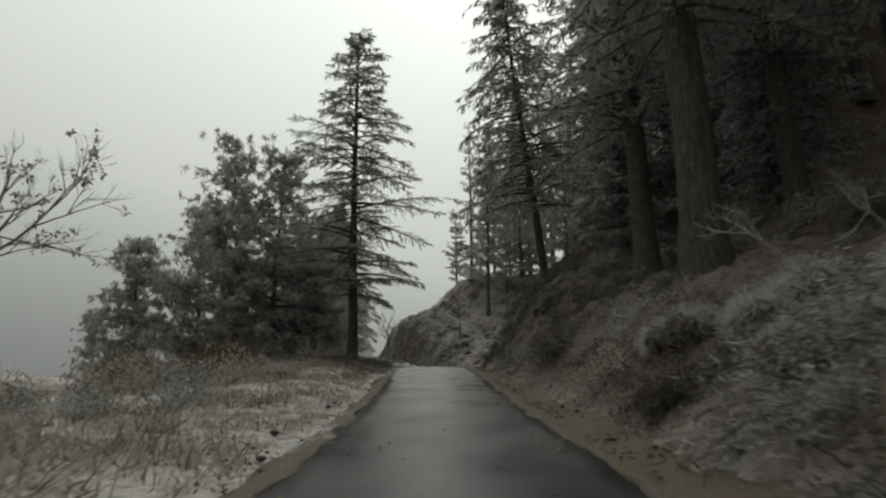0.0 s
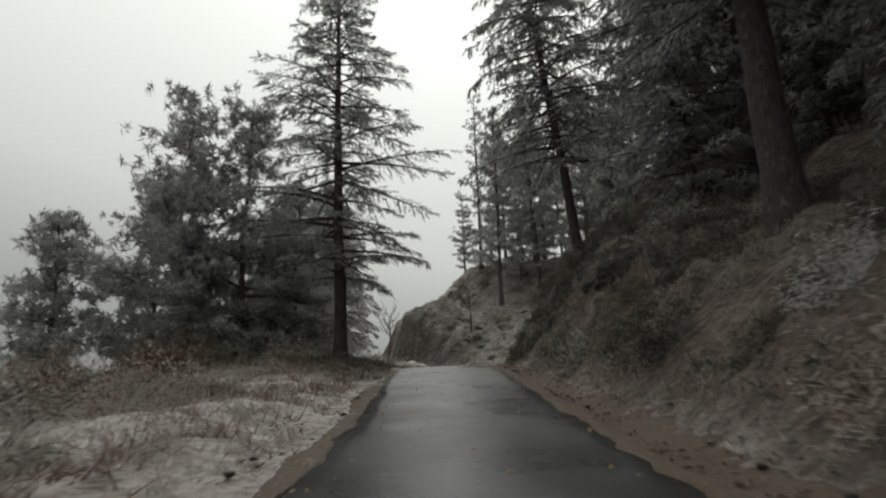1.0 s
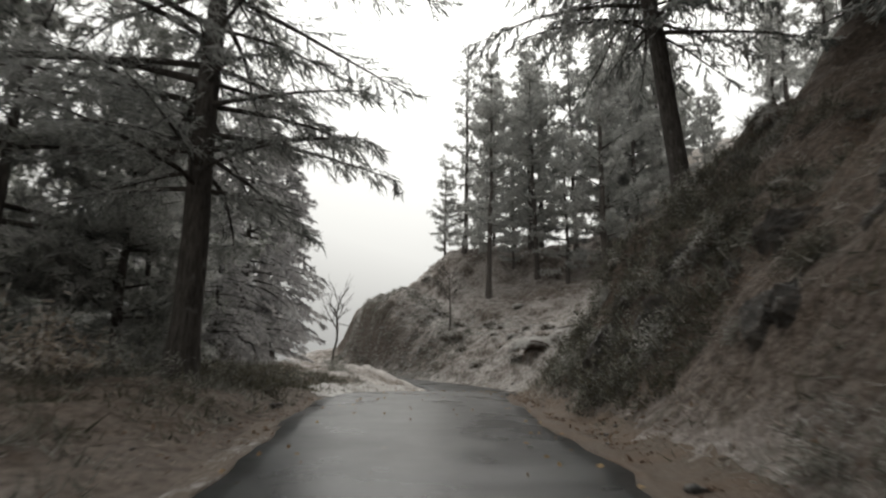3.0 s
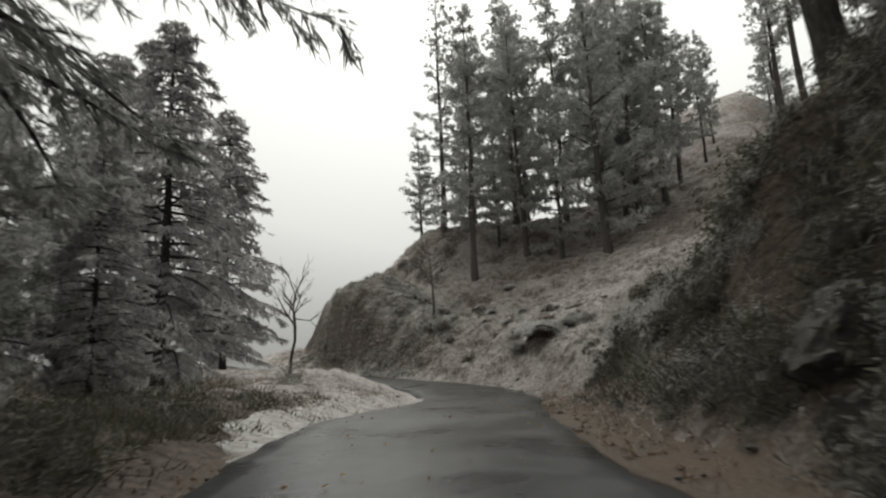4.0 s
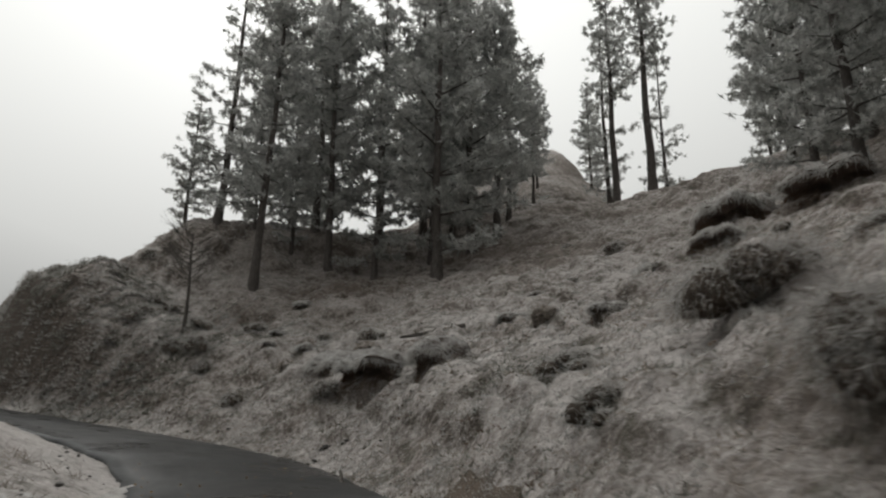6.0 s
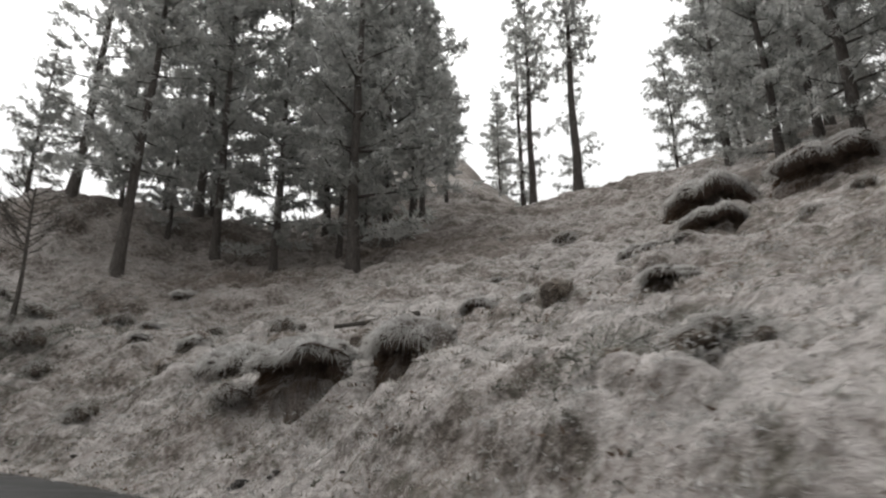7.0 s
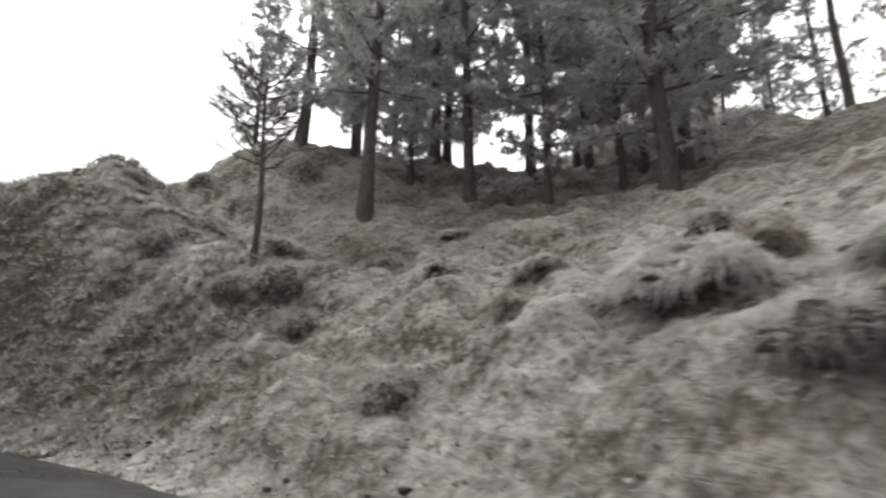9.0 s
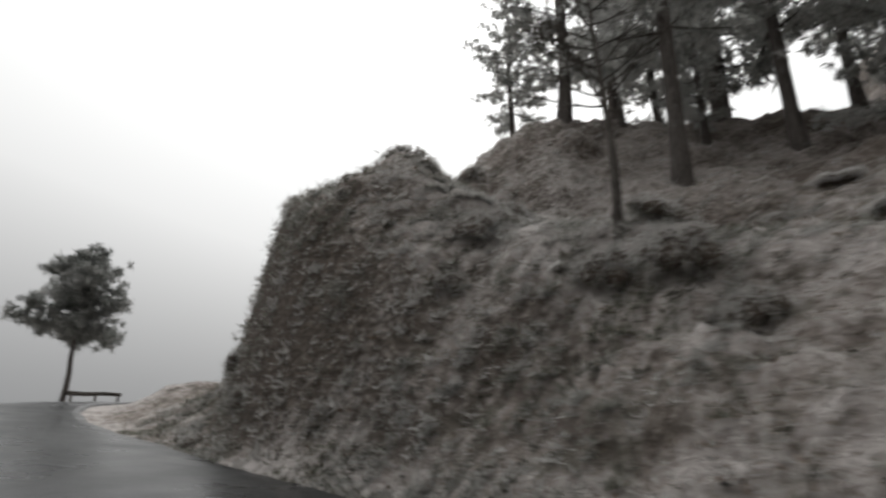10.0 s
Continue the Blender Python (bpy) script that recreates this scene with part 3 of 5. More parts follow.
def cedar(name, seed, height, radius, trunk_r, leaf, twigs=5.0, per=7, spray=(0.16, 0.30), bare=0.12, label="", droop=0.18, group="", gap=1.0, hang=0.14, bark=None, slim=(0.26, 0.38)):
    """A tiered cedar: level boughs in loose whorls with flat sprays of short needles."""
    rng = np.random.default_rng(seed)
    wood, boughs, crown = Shape(), Shape(), Shape()
    zs = np.linspace(-0.6, height, 14)
    sway = np.cumsum(rng.normal(0, 0.03, (14, 2)), axis=0)
    tr = trunk_r * (1 - np.clip(zs / height, 0, 1)) ** 0.85 + 0.02
    tr[0] *= 1.45
    stem = np.column_stack([sway, zs])
    tube(wood, stem, tr, 9)
    z = height * bare
    while z < height * 0.985:
        q = z / height
        n = rng.integers(3, 6)
        off = rng.uniform(0, 6.28)
        reach = radius * (1 - q) ** 0.62 * (0.55 + 0.45 * min(1, (q - bare) / 0.12 + 0.3)) + 0.25
        for k in range(n):
            a = off + k * 6.283 / n + rng.normal(0, 0.3)
            L = reach * rng.uniform(0.5, 1.12)
            up = rng.uniform(-0.10, 0.25) + 0.55 * max(0, q - 0.6)
            c = np.array([np.interp(z, zs, stem[:, 0]), np.interp(z, zs, stem[:, 1]), z])
            p = limb_path(rng, c, (math.cos(a), math.sin(a), up), L, droop + rng.uniform(0, 0.15))
            tube(boughs, p, np.linspace(0.018 + 0.013 * L, 0.008, len(p)), 4)
            # flat side twigs, shorter toward the tip
            m = int(4 + twigs * L)
            t = np.sort(rng.uniform(0.15, 1.0, m))
            at, d = along(p, t)
            side = np.stack([-d[:, 1], d[:, 0], 0 * d[:, 0]], 1) * rng.choice([-1, 1], m)[:, None]
            tw = d * rng.uniform(0.4, 1.0, (m, 1)) + side * rng.uniform(0.5, 1.1, (m, 1)) + np.c_[np.zeros((m, 2)), rng.uniform(-2.2 * hang, 0.02, m)]
            tw /= np.linalg.norm(tw, axis=1)[:, None]
            tl = (0.22 + 0.22 * L * (1 - t * 0.75)) * rng.uniform(0.7, 1.2, m)
            g = np.tile(np.linspace(0.06, 1, per), m)
            base = np.repeat(at, per, 0) + np.repeat(tw * tl[:, None], per, 0) * g[:, None]
            way = np.repeat(tw, per, 0) + rng.normal(0, 0.6, (m * per, 3)) * np.array([1, 1, 0.8])
            ln = rng.uniform(*spray, m * per)
            needles(crown, base, way, ln, ln * rng.uniform(*slim, m * per), rng, 0.5)
        z += rng.uniform(0.22, 0.42) * (1.35 - 0.55 * q) * gap
    root = tagged(new(name), label, "tree", group)
    part("trunk", wood.mesh("trunk", bark or M_CEDAR_BARK, True), root, "dark furrowed trunk")
    part("branchwork", boughs.mesh("branchwork", bark or M_CEDAR_BARK, True), root, "thin level boughs", "stuff")
    part("crown", crown.mesh("crown", leaf), root)
    return root


def pine(name, seed, height, radius, trunk_r, clear=0.35, tufts=7.0, label="", group="", leaf=None, per=26, top=0.42, limbs=30, puff=1.0, spray=(0.20, 0.38)):
    """A pine: clear lower trunk, irregular limbs, needles in rounded tufts at the twig ends."""
    rng = np.random.default_rng(seed)
    wood, boughs, crown = Shape(), Shape(), Shape()
    zs = np.linspace(-0.6, height, 12)
    sway = np.cumsum(rng.normal(0, 0.07, (12, 2)), axis=0)
    stem = np.column_stack([sway, zs])
    tr = trunk_r * (1 - 0.93 * np.clip(zs / height, 0, 1)) + 0.01
    tr[0] *= 1.35
    tube(wood, stem, tr, 8)
    z, k = clear * height, 0
    step = 0.98 * height * (1 - clear) * 4 / (limbs * (height / 15) ** 0.8)
    while z < 0.985 * height:
        w = (z / height - clear) / (1 - clear)
        for _ in range(rng.integers(3, 6)):
            k += 1
            a = k * 2.4 + rng.normal(0, 0.5)
            L = radius * (0.6 + 0.4 * math.sin(min(1.0, 0.2 + w) * math.pi)) * rng.uniform(0.45, 1.15) * (1 - (1 - top) * w ** 1.3) + 0.2
            h = z + rng.normal(0, 0.12 * step)
            c = np.array([np.interp(h, zs, stem[:, 0]), np.interp(h, zs, stem[:, 1]), h])
            p = limb_path(rng, c, (math.cos(a), math.sin(a), rng.uniform(-0.08, 0.22) + 0.5 * w), L, -0.12)
            tube(boughs, p, np.linspace(0.02 + 0.014 * L, 0.009, len(p)), 4)
            # flattened clumps of needles along the outer half of the limb
            m = max(1, int(round(L / 0.75)))
            heart, _ = along(p, np.linspace(0.32 if m > 1 else 0.75, 1.0, m))
            q = max(3, int(tufts * L / m))
            size = puff * rng.uniform(0.20, 0.36, (m, 1)) * (0.7 + 0.12 * radius)
            at = np.repeat(heart, q, 0) + rng.normal(0, 1, (m * q, 3)) * np.repeat(size, q, 0) * np.array([1, 1, 0.5])
            n = m * q
            way = rng.normal(0, 1, (n * per, 3)) + np.array([0, 0, 0.35])
            ln = rng.uniform(*spray, n * per)
            needles(crown, np.repeat(at, per, 0) + rng.normal(0, 0.07, (n * per, 3)), way, ln, ln * rng.uniform(0.16, 0.3, n * per), rng, 0.35)
        z += step * rng.uniform(0.75, 1.25)
    root = tagged(new(name), label, "tree", group)
    part("trunk", wood.mesh("trunk", M_PINE_BARK, True), root, "grey-brown scaly trunk")
    part("branchwork", boughs.mesh("branchwork", M_PINE_BARK, True), root, "thin uneven limbs", "stuff")
    part("crown", crown.mesh("crown", leaf or M_PINE), root)
    return root


def bare_tree(name, seed, height, label, spread=0.5, trunk_r=0.09, levels=4, leaves=0, sub=3, lean=(0.04, 0.02), stem=0.42, bark=None):
    bark = bark or M_GREY_BARK
    rng = np.random.default_rng(seed)
    leaf, ends, limbs = Shape(), [], []

    def grow(wood, p, d, L, r, lv):
        q = limb_path(rng, p, d, L, -0.10, 4)
        if lv == levels:
            q = p + (np.array(d) / np.linalg.norm(d))[None] * np.linspace(0, L, 5)[:, None] + rng.normal(0, 0.03, (5, 3))
        tube(wood, q, np.linspace(r, r * 0.62, len(q)), 5 if lv > 1 else 3)
        if lv == 0:
            ends.append(q[-1])
            return
        for k in range(sub + (lv == levels)):
            e = q[-1] - q[-2]
            e = e / np.linalg.norm(e) + rng.normal(0, spread, 3) + np.array([0, 0, 0.10])
            if lv == levels:
                limbs.append(Shape())
            grow(limbs[-1], q[rng.integers(3, 5) if lv == levels else rng.integers(2, 5)], e / np.linalg.norm(e), L * rng.uniform(0.55, 0.82) * (0.9 if lv < levels else 0.75), r * 0.58, lv - 1)

    trunk = Shape()
    grow(trunk, np.array([0, 0, -0.3]), np.array([*lean, 1.0]), height * stem, trunk_r, levels)
    root = tagged(new(name), label, "tree")
    part("trunk", trunk.mesh("trunk", bark, True), root)
    for b in limbs:
        part("branch", b.mesh("branch", bark, True), root)
    if leaves:
        at = np.array(ends)[rng.integers(0, len(ends), leaves)]
        at = np.repeat(at, 7, 0) + rng.normal(0, 0.05, (leaves * 7, 3))
        blades(leaf, at, rng.normal(0, 1, (leaves * 7, 3)), 0.16, 0.09, rng)
        part("foliage", leaf.mesh("foliage", M_SHRUB), root, "last withered dark leaves")
    return root


def shrub(name, seed, size, leaf, label, tall=0.8, twigs=48, per=26, big=(0.07, 0.15)):
    """A low rounded bush of arching twigs set with small leaves."""
    rng = np.random.default_rng(seed)
    wood, crown = Shape(), Shape()
    for _ in range(twigs):
        a, q = rng.uniform(0, 6.283), rng.uniform(0.1, 1.0)
        d = np.array([math.cos(a) * q, math.sin(a) * q, tall * rng.uniform(0.5, 1.3)])
        L = size * rng.uniform(0.6, 1.15)
        p = limb_path(rng, (math.cos(a) * 0.15 * size, math.sin(a) * 0.15 * size, -0.15), d / np.linalg.norm(d), L, 0.9, 3)
        needles(wood, p[:-1], np.diff(p, axis=0), np.linalg.norm(np.diff(p, axis=0), axis=1) * 1.15, 0.022, rng, 0.0)
        at, _ = along(p, rng.uniform(0.2, 1.0, per))
        at = at + rng.normal(0, 0.075 * size, (per, 3))
        ln = rng.uniform(*big, per)
        needles(crown, at, rng.normal(0, 1, (per, 3)) + [0, 0, 0.2], ln, ln * rng.uniform(0.2, 0.34, per), rng)
    root = tagged(new(name), label, "bush")
    part("stem", wood.mesh("stem", M_GREY_BARK, True), root, "thin brown branching stem")
    part("foliage", crown.mesh("foliage", leaf), root)
    return root


def tussock(name, seed, size, label, blade_mat, core_mat, n=1700):
    """A mound of old grass whose long blades hang over its sides."""
    rng = np.random.default_rng(seed)
    dome, hair = Shape(), Shape()
    rows, cols = 7, 14
    v, f = [], []
    for i in range(rows):
        for j in range(cols):
            e, a = i / (rows - 1) * math.pi * 0.5, j / cols * 2 * math.pi
            r = size * (0.62 + 0.10 * math.sin(3 * a + seed) + rng.uniform(-0.04, 0.04))
            v.append((r * math.cos(e) * math.cos(a), r * math.cos(e) * math.sin(a), r * math.sin(e) * 0.75 - 0.9 * size * (i == 0)))
    for i in range(rows - 1):
        for j in range(cols):
            f.append((i * cols + j, i * cols + (j + 1) % cols, (i + 1) * cols + (j + 1) % cols, (i + 1) * cols + j))
    dome.add(v, f)
    a, e = rng.uniform(0, 6.283, n), np.arcsin(rng.uniform(0.05, 1, n))
    nrm = np.stack([np.cos(e) * np.cos(a), np.cos(e) * np.sin(a), np.sin(e)], 1)
    base = nrm * size * 0.58 * np.array([1, 1, 0.75])
    way = nrm * 0.55 + rng.normal(0, 0.42, (n, 3)) + np.c_[np.zeros((n, 2)), 0.25 * np.sin(e)]
    ln = size * rng.uniform(0.16, 0.42, n)
    needles(hair, base, way, ln, 0.008 + 0.010 * rng.random(n), rng, 1.6)
    root = tagged(new(name), label, "grass tussock")
    part("mound", dome.mesh("mound", core_mat, True), root, "dark earthy root mound")
    part("grass_cover", hair.mesh("grass_cover", blade_mat), root)
    return root


def clump_bush(name, seed, size, label, leaf, lobes=12, n=300):
    """A dense low bush: uneven lobes of fine twigs and leaves, frosted on top, hollow and dark below."""
    rng = np.random.default_rng(seed)
    core, hair, white = Shape(), Shape(), []
    rows, cols = 6, 9
    for k in range(lobes):
        a, q = k * 2.4 + rng.normal(0, 0.3), (0.0 if k == 0 else math.sqrt(rng.uniform(0.05, 0.55)))
        c = np.array([math.cos(a) * q * size, math.sin(a) * q * size, size * (0.55 - 0.40 * q * q + rng.uniform(-0.12, 0.10))])
        r = size * rng.uniform(0.30, 0.54)
        e = np.linspace(-0.9, math.pi / 2, rows)[:, None]
        w = np.linspace(0, 2 * math.pi, cols, endpoint=False)[None]
        lump = 1 + rng.uniform(-0.2, 0.2, (rows, cols))
        v = np.stack([np.cos(e) * np.cos(w) * lump, np.cos(e) * np.sin(w) * lump, np.sin(e) * lump * 0.8 + 0 * w], -1) * r * 0.66 + c
        i, j = np.meshgrid(np.arange(rows - 1), np.arange(cols), indexing="ij")
        core.add(v.reshape(-1, 3), np.stack([i * cols + j, i * cols + (j + 1) % cols, (i + 1) * cols + (j + 1) % cols, (i + 1) * cols + j], -1).reshape(-1, 4))
        d = rng.normal(size=(n, 3))
        d[:, 2] = np.where(d[:, 2] < -0.5, -d[:, 2], d[:, 2])
        d /= np.linalg.norm(d, axis=1)[:, None]
        base = c + d * r * np.array([1, 1, 0.8]) * rng.uniform(0.55, 1.22, (n, 1))
        way = d * 0.7 + rng.normal(0, 0.6, (n, 3)) + np.array([0, 0, 0.25])
        ln = rng.uniform(0.05, 0.17, n)
        needles(hair, base, way, ln, ln * rng.uniform(0.12, 0.24, n), rng, 1.1)
        white.append(d[:, 2] + 0.5 * (c[2] / size - 0.4) + rng.normal(0, 0.35, n) > -0.05)
        # long blades arching over the sides
        k2 = n // 2
        d2 = d[:k2] * np.array([1, 1, 0.6]) + np.array([0, 0, 0.35])
        ln = rng.uniform(0.16, 0.40, k2) * (0.6 + 0.4 * size)
        needles(hair, base[:k2], d2 + rng.normal(0, 0.3, (k2, 3)), ln, rng.uniform(0.004, 0.010, k2), rng, 1.7)
        white.append(rng.random(k2) < 0.65)
    stalk = Shape()
    for k in range(9):
        a = k * 0.7
        tube(stalk, [(0.12 * size * math.cos(a), 0.12 * size * math.sin(a), -0.35), (0.3 * size * math.cos(a), 0.3 * size * math.sin(a), 0.25 * size), (0.5 * size * math.cos(a), 0.5 * size * math.sin(a), 0.45 * size)], (0.03, 0.02, 0.012), 4)
    root = tagged(new(name), label, "bush")
    part("stem", stalk.mesh("stem", M_GREY_BARK, True), root, "thin brown branching stem")
    part("thicket", core.mesh("thicket", M_TWIG, True), root, "dark twiggy inside of the bush", "stuff")
    me = hair.mesh("foliage", leaf)
    me.materials.append(M_FROST)
    me.polygons.foreach_set("material_index", np.concatenate(white).astype(np.int32))
    part("foliage", me, root, "fine leaves frosted white on top")
    return root


def overhang(name, seed, wide, high, label):
    """A grassy hummock broken open towards the road: frosted grass hangs over a dark hollow of bare earth."""
    rng = np.random.default_rng(seed)
    mound, root_hair = Shape(), Shape()
    rows, cols = 14, 30
    e = np.linspace(0, math.pi / 2, rows)[:, None]
    a = np.linspace(0, 2 * math.pi, cols, endpoint=False)[None]

    def skin(e, a, wob=0.0):
        front = np.clip(-np.sin(a), 0, 1) ** 0.7
        lip = 1 - ease(e, 0.50, 0.68)
        r = np.cos(e) ** 0.7 * (1 + 0.16 * np.sin(3 * a + seed) + 0.10 * np.sin(7 * a + 2 * seed) + wob)
        r = r * (1 - 0.58 * front * lip * ease(e, -0.2, 0.30)) + 0.10 * front * (1 - lip) * np.cos(e)
        return np.stack([wide * 0.5 * r * np.cos(a), wide * 0.45 * r * np.sin(a), high * (np.sin(e) - 1.3 * (e < 0.01)) * (1 + 0.10 * np.sin(4 * a + seed)) + 0 * a], -1)

    i, j = np.meshgrid(np.arange(rows - 1), np.arange(cols), indexing="ij")
    mound.add(skin(e, a, rng.uniform(-0.13, 0.13, (rows, cols))).reshape(-1, 3), np.stack([i * cols + j, i * cols + (j + 1) % cols, (i + 1) * cols + (j + 1) % cols, (i + 1) * cols + j], -1).reshape(-1, 4))
    cover, tone = Shape(), []
    n = int(2000 * wide * max(high, 0.7))
    ea, aa = np.arcsin(rng.uniform(0.0, 1, n)), rng.uniform(0, 2 * math.pi, n)
    keep = (np.sin(aa) > -0.15) | (ea > 0.60)
    ea, aa = ea[keep], aa[keep]
    n = len(ea)
    base = skin(ea, aa)
    away = base * np.array([1, 1, 1.3])
    away /= np.linalg.norm(away, axis=1)[:, None]
    ln = rng.uniform(0.05, 0.15, n)
    needles(cover, base - away * 0.01, away * 0.3 + np.array([0, -0.3, -0.1]) + rng.normal(0, 0.5, (n, 3)), ln, rng.uniform(0.022, 0.05, n), rng, 1.0)
    tone.append((ea + rng.normal(0, 0.35, n) > 0.0).astype(int))
    # the fringe over the lip
    n = int(520 * wide)
    aa = rng.uniform(math.pi * 1.02, math.pi * 1.98, n)
    base = skin(rng.uniform(0.60, 0.9, n), aa)
    way = np.stack([np.cos(aa) * 0.5, np.sin(aa), rng.uniform(-0.5, 0.4, n)], 1) + rng.normal(0, 0.25, (n, 3))
    ln = rng.uniform(0.10, 0.30, n) * (0.6 + 0.3 * high)
    needles(cover, base, way, ln, rng.uniform(0.012, 0.028, n), rng, 1.2)
    tone.append((rng.random(n) < 0.93).astype(int))
    n = int(1300 * wide)
    aa = rng.uniform(math.pi * 1.05, math.pi * 1.95, n)
    base = skin(rng.uniform(0.1, 0.5, n), aa)
    needles(root_hair, base, np.stack([np.cos(aa), np.sin(aa), rng.uniform(-0.9, 0.2, n)], 1), rng.uniform(0.08, 0.3, n), rng.uniform(0.008, 0.02, n), rng, 1.6)
    root = tagged(new(name), label, "grass tussock")
    part("mound", mound.mesh("mound", M_EARTH, True), root, "bare dark brown earth")
    me = cover.mesh("grass_cover", M_HEATH)
    me.materials.append(M_RIME)
    me.polygons.foreach_set("material_index", np.concatenate(tone).astype(np.int32))
    part("grass_cover", me, root, "overhanging dry grass frosted white")
    part("root_fringe", root_hair.mesh("root_fringe", M_RUST), root, "rusty hanging roots")
    return root


def rock(name, seed, size, label, flat=0.75):
    rng = np.random.default_rng(seed)
    bm = bmesh.new()
    bmesh.ops.create_icosphere(bm, subdivisions=4, radius=1.0)
    cuts = rng.normal(size=(14, 3))
    cuts /= np.linalg.norm(cuts, axis=1)[:, None]
    lim = rng.uniform(0.55, 0.92, 14)
    for w in bm.verts:
        c = np.array(w.co)
        for k, q in zip(cuts, lim):
            c = c - k * 0.9 * max(0.0, float(c @ k) - q)
        o = Vector(c) + Vector((seed * 3.1, 0, 0))
        c = c * (1 + 0.16 * noise.noise(o * 2.1) + 0.10 * noise.noise(o * 5.3) + 0.05 * noise.noise(o * 12))
        w.co = Vector(c * size * np.array([1, 1, flat]))
    me = bpy.data.meshes.new(name)
    bm.to_mesh(me)
    bm.free()
    me.materials.append(M_ROCK)
    return tagged(new(name, me), label, "rock")


def at_ground(x, y, turn=0, scale=1.0, sink=0.0, tall=1.0, lean=(0, 0), hug=0.0):
    """A pose on the ground; hug: how far it tips with the slope."""
    tip = Matrix.Identity(4)
    if hug:
        a = land([x - 0.5, x + 0.5, x, x], [y, y, y - 0.5, y + 0.5], False)
        nrm = Vector((hug * (a[0] - a[1]), hug * (a[2] - a[3]), 1.0)).normalized()
        tip = Vector((0, 0, 1)).rotation_difference(nrm).to_matrix().to_4x4()
    return Matrix.Translation((x, y, ground_at(x, y) - sink)) @ tip @ pose(0, 0, 0, lean[0], lean[1], turn) @ Matrix.Diagonal((scale, scale, scale * tall, 1))


def stand(ob, *args, **kw):
    ob.matrix_basis = at_ground(*args, **kw)
    return ob


def by_road(s, u):
    """The plan's place at s along the road and u to its right."""
    i = int(np.argmin(np.abs(ALONG - s)))
    return float(ROAD[i, 0] + NRM[i, 0] * u), float(ROAD[i, 1] + NRM[i, 1] * u)


# left of the road: the tall cedar, the pine stand below it, the snowy young cedars at the bend
stand(cedar("cedar_tree", 3, 21.0, 6.7, 0.28, M_CEDAR, 8.5, 15, (0.12, 0.25), 0.18, "tall dark deodar cedar with tiered level boughs beside the road", 0.26, slim=(0.15, 0.24), gap=1.3, hang=0.2), -4.9, 37.0, 20)
LEFT_PINE = "bushy snow-dusted pine in a dense stand below the road"
p1 = stand(pine("pine_tree", 21, 14.0, 4.4, 0.20, 0.05, 15, LEFT_PINE, "pines left of the road", top=0.34, limbs=40, puff=1.5, per=17, spray=(0.26, 0.46)), -12.7, 38.6)
p2 = stand(pine("pine_tree", 22, 13.5, 4.3, 0.18, 0.05, 15, LEFT_PINE, "pines left of the road", top=0.30, limbs=40, puff=1.5, per=17, spray=(0.26, 0.46)), -9.9, 38.6, 60)
for x, y, a, c in ((-8.3, 43.5, 130, 0.55), (-15.5, 42, 200, 0.85), (-12.4, 47, 280, 0.62), (-8.9, 49, 20, 0.5), (-16.5, 50, 75, 0.7), (-7.6, 40.0, 300, 0.66), (-11.2, 35.8, 210, 0.55)):
    copy_thing(p1 if a % 40 else p2, at_ground(x, y, a, c))
stand(pine("pine_tree", 23, 7.6, 2.7, 0.13, 0.12, 15, "small snow-dusted pine standing apart below the road", top=0.35, limbs=44, puff=1.4, per=18, spray=(0.22, 0.40)), -16.1, 34.3)
copy_thing(p2, at_ground(-22, 42, 145, 0.62))
y1 = stand(cedar("young_cedar", 5, 14.8, 4.6, 0.2, M_YOUNG, 8, 8, (0.18, 0.34), 0.05, "snow-covered young cedar with drooping boughs", 0.45, hang=0.3, group="snowy cedars at the bend"), -8.8, 56.0)
y2 = stand(cedar("young_cedar", 6, 16.5, 4.6, 0.17, M_YOUNG, 8, 8, (0.18, 0.34), 0.06, "slender snow-covered young cedar with drooping boughs", 0.45, hang=0.3, group="snowy cedars at the bend"), -10.2, 70.5)
copy_thing(y2, at_ground(-13.5, 62, 140, 1.0))
copy_thing(y1, at_ground(-12.2, 50.5, 210, 0.72))
copy_thing(y2, at_ground(-7.4, 47.5, 80, 0.42))
stand(bare_tree("bare_tree", 8, 7.5, "small leafless grey tree on the snowy shoulder", 0.5, 0.085, 4, lean=(0.12, 0.0), stem=0.34), -4.7, 59.3, 40)
stand(bare_tree("bare_tree", 9, 12.0, "leafless tree with a few withered leaves below the road", 0.42, 0.085, 5, 60, lean=(0.35, 0.05), stem=0.36, bark=M_PALE_BARK), -13.6, 16.8, 10)

# right bank above the road: great cedars over the cut
BANK = "cedars above the bank"
g1 = stand(cedar("cedar_tree", 12, 25, 6.4, 0.5, M_CEDAR, 6, 9, (0.13, 0.26), 0.27, "great dark cedar with a thick trunk above the bank", group=BANK), 6.1, 15.0)
for x, y, a, c in ((6.9, 21.2, 130, 0.8), (13.0, 11, 220, 0.9), (15.5, 19, 300, 1.0), (14, 27, 50, 0.95), (19, 14, 90, 1.0), (20, 25, 10, 1.05), (11.5, 5.5, 170, 0.85), (24, 33, 260, 1.0), (18, 34, 330, 0.9), (26, 20, 120, 1.1), (11.8, 20.5, 200, 0.8), (12.5, 32.5, 20, 0.85), (16, 39, 75, 0.9), (21, 42, 155, 0.9), (27, 38, 235, 1.0)):
    copy_thing(g1, at_ground(x, y, a, c))
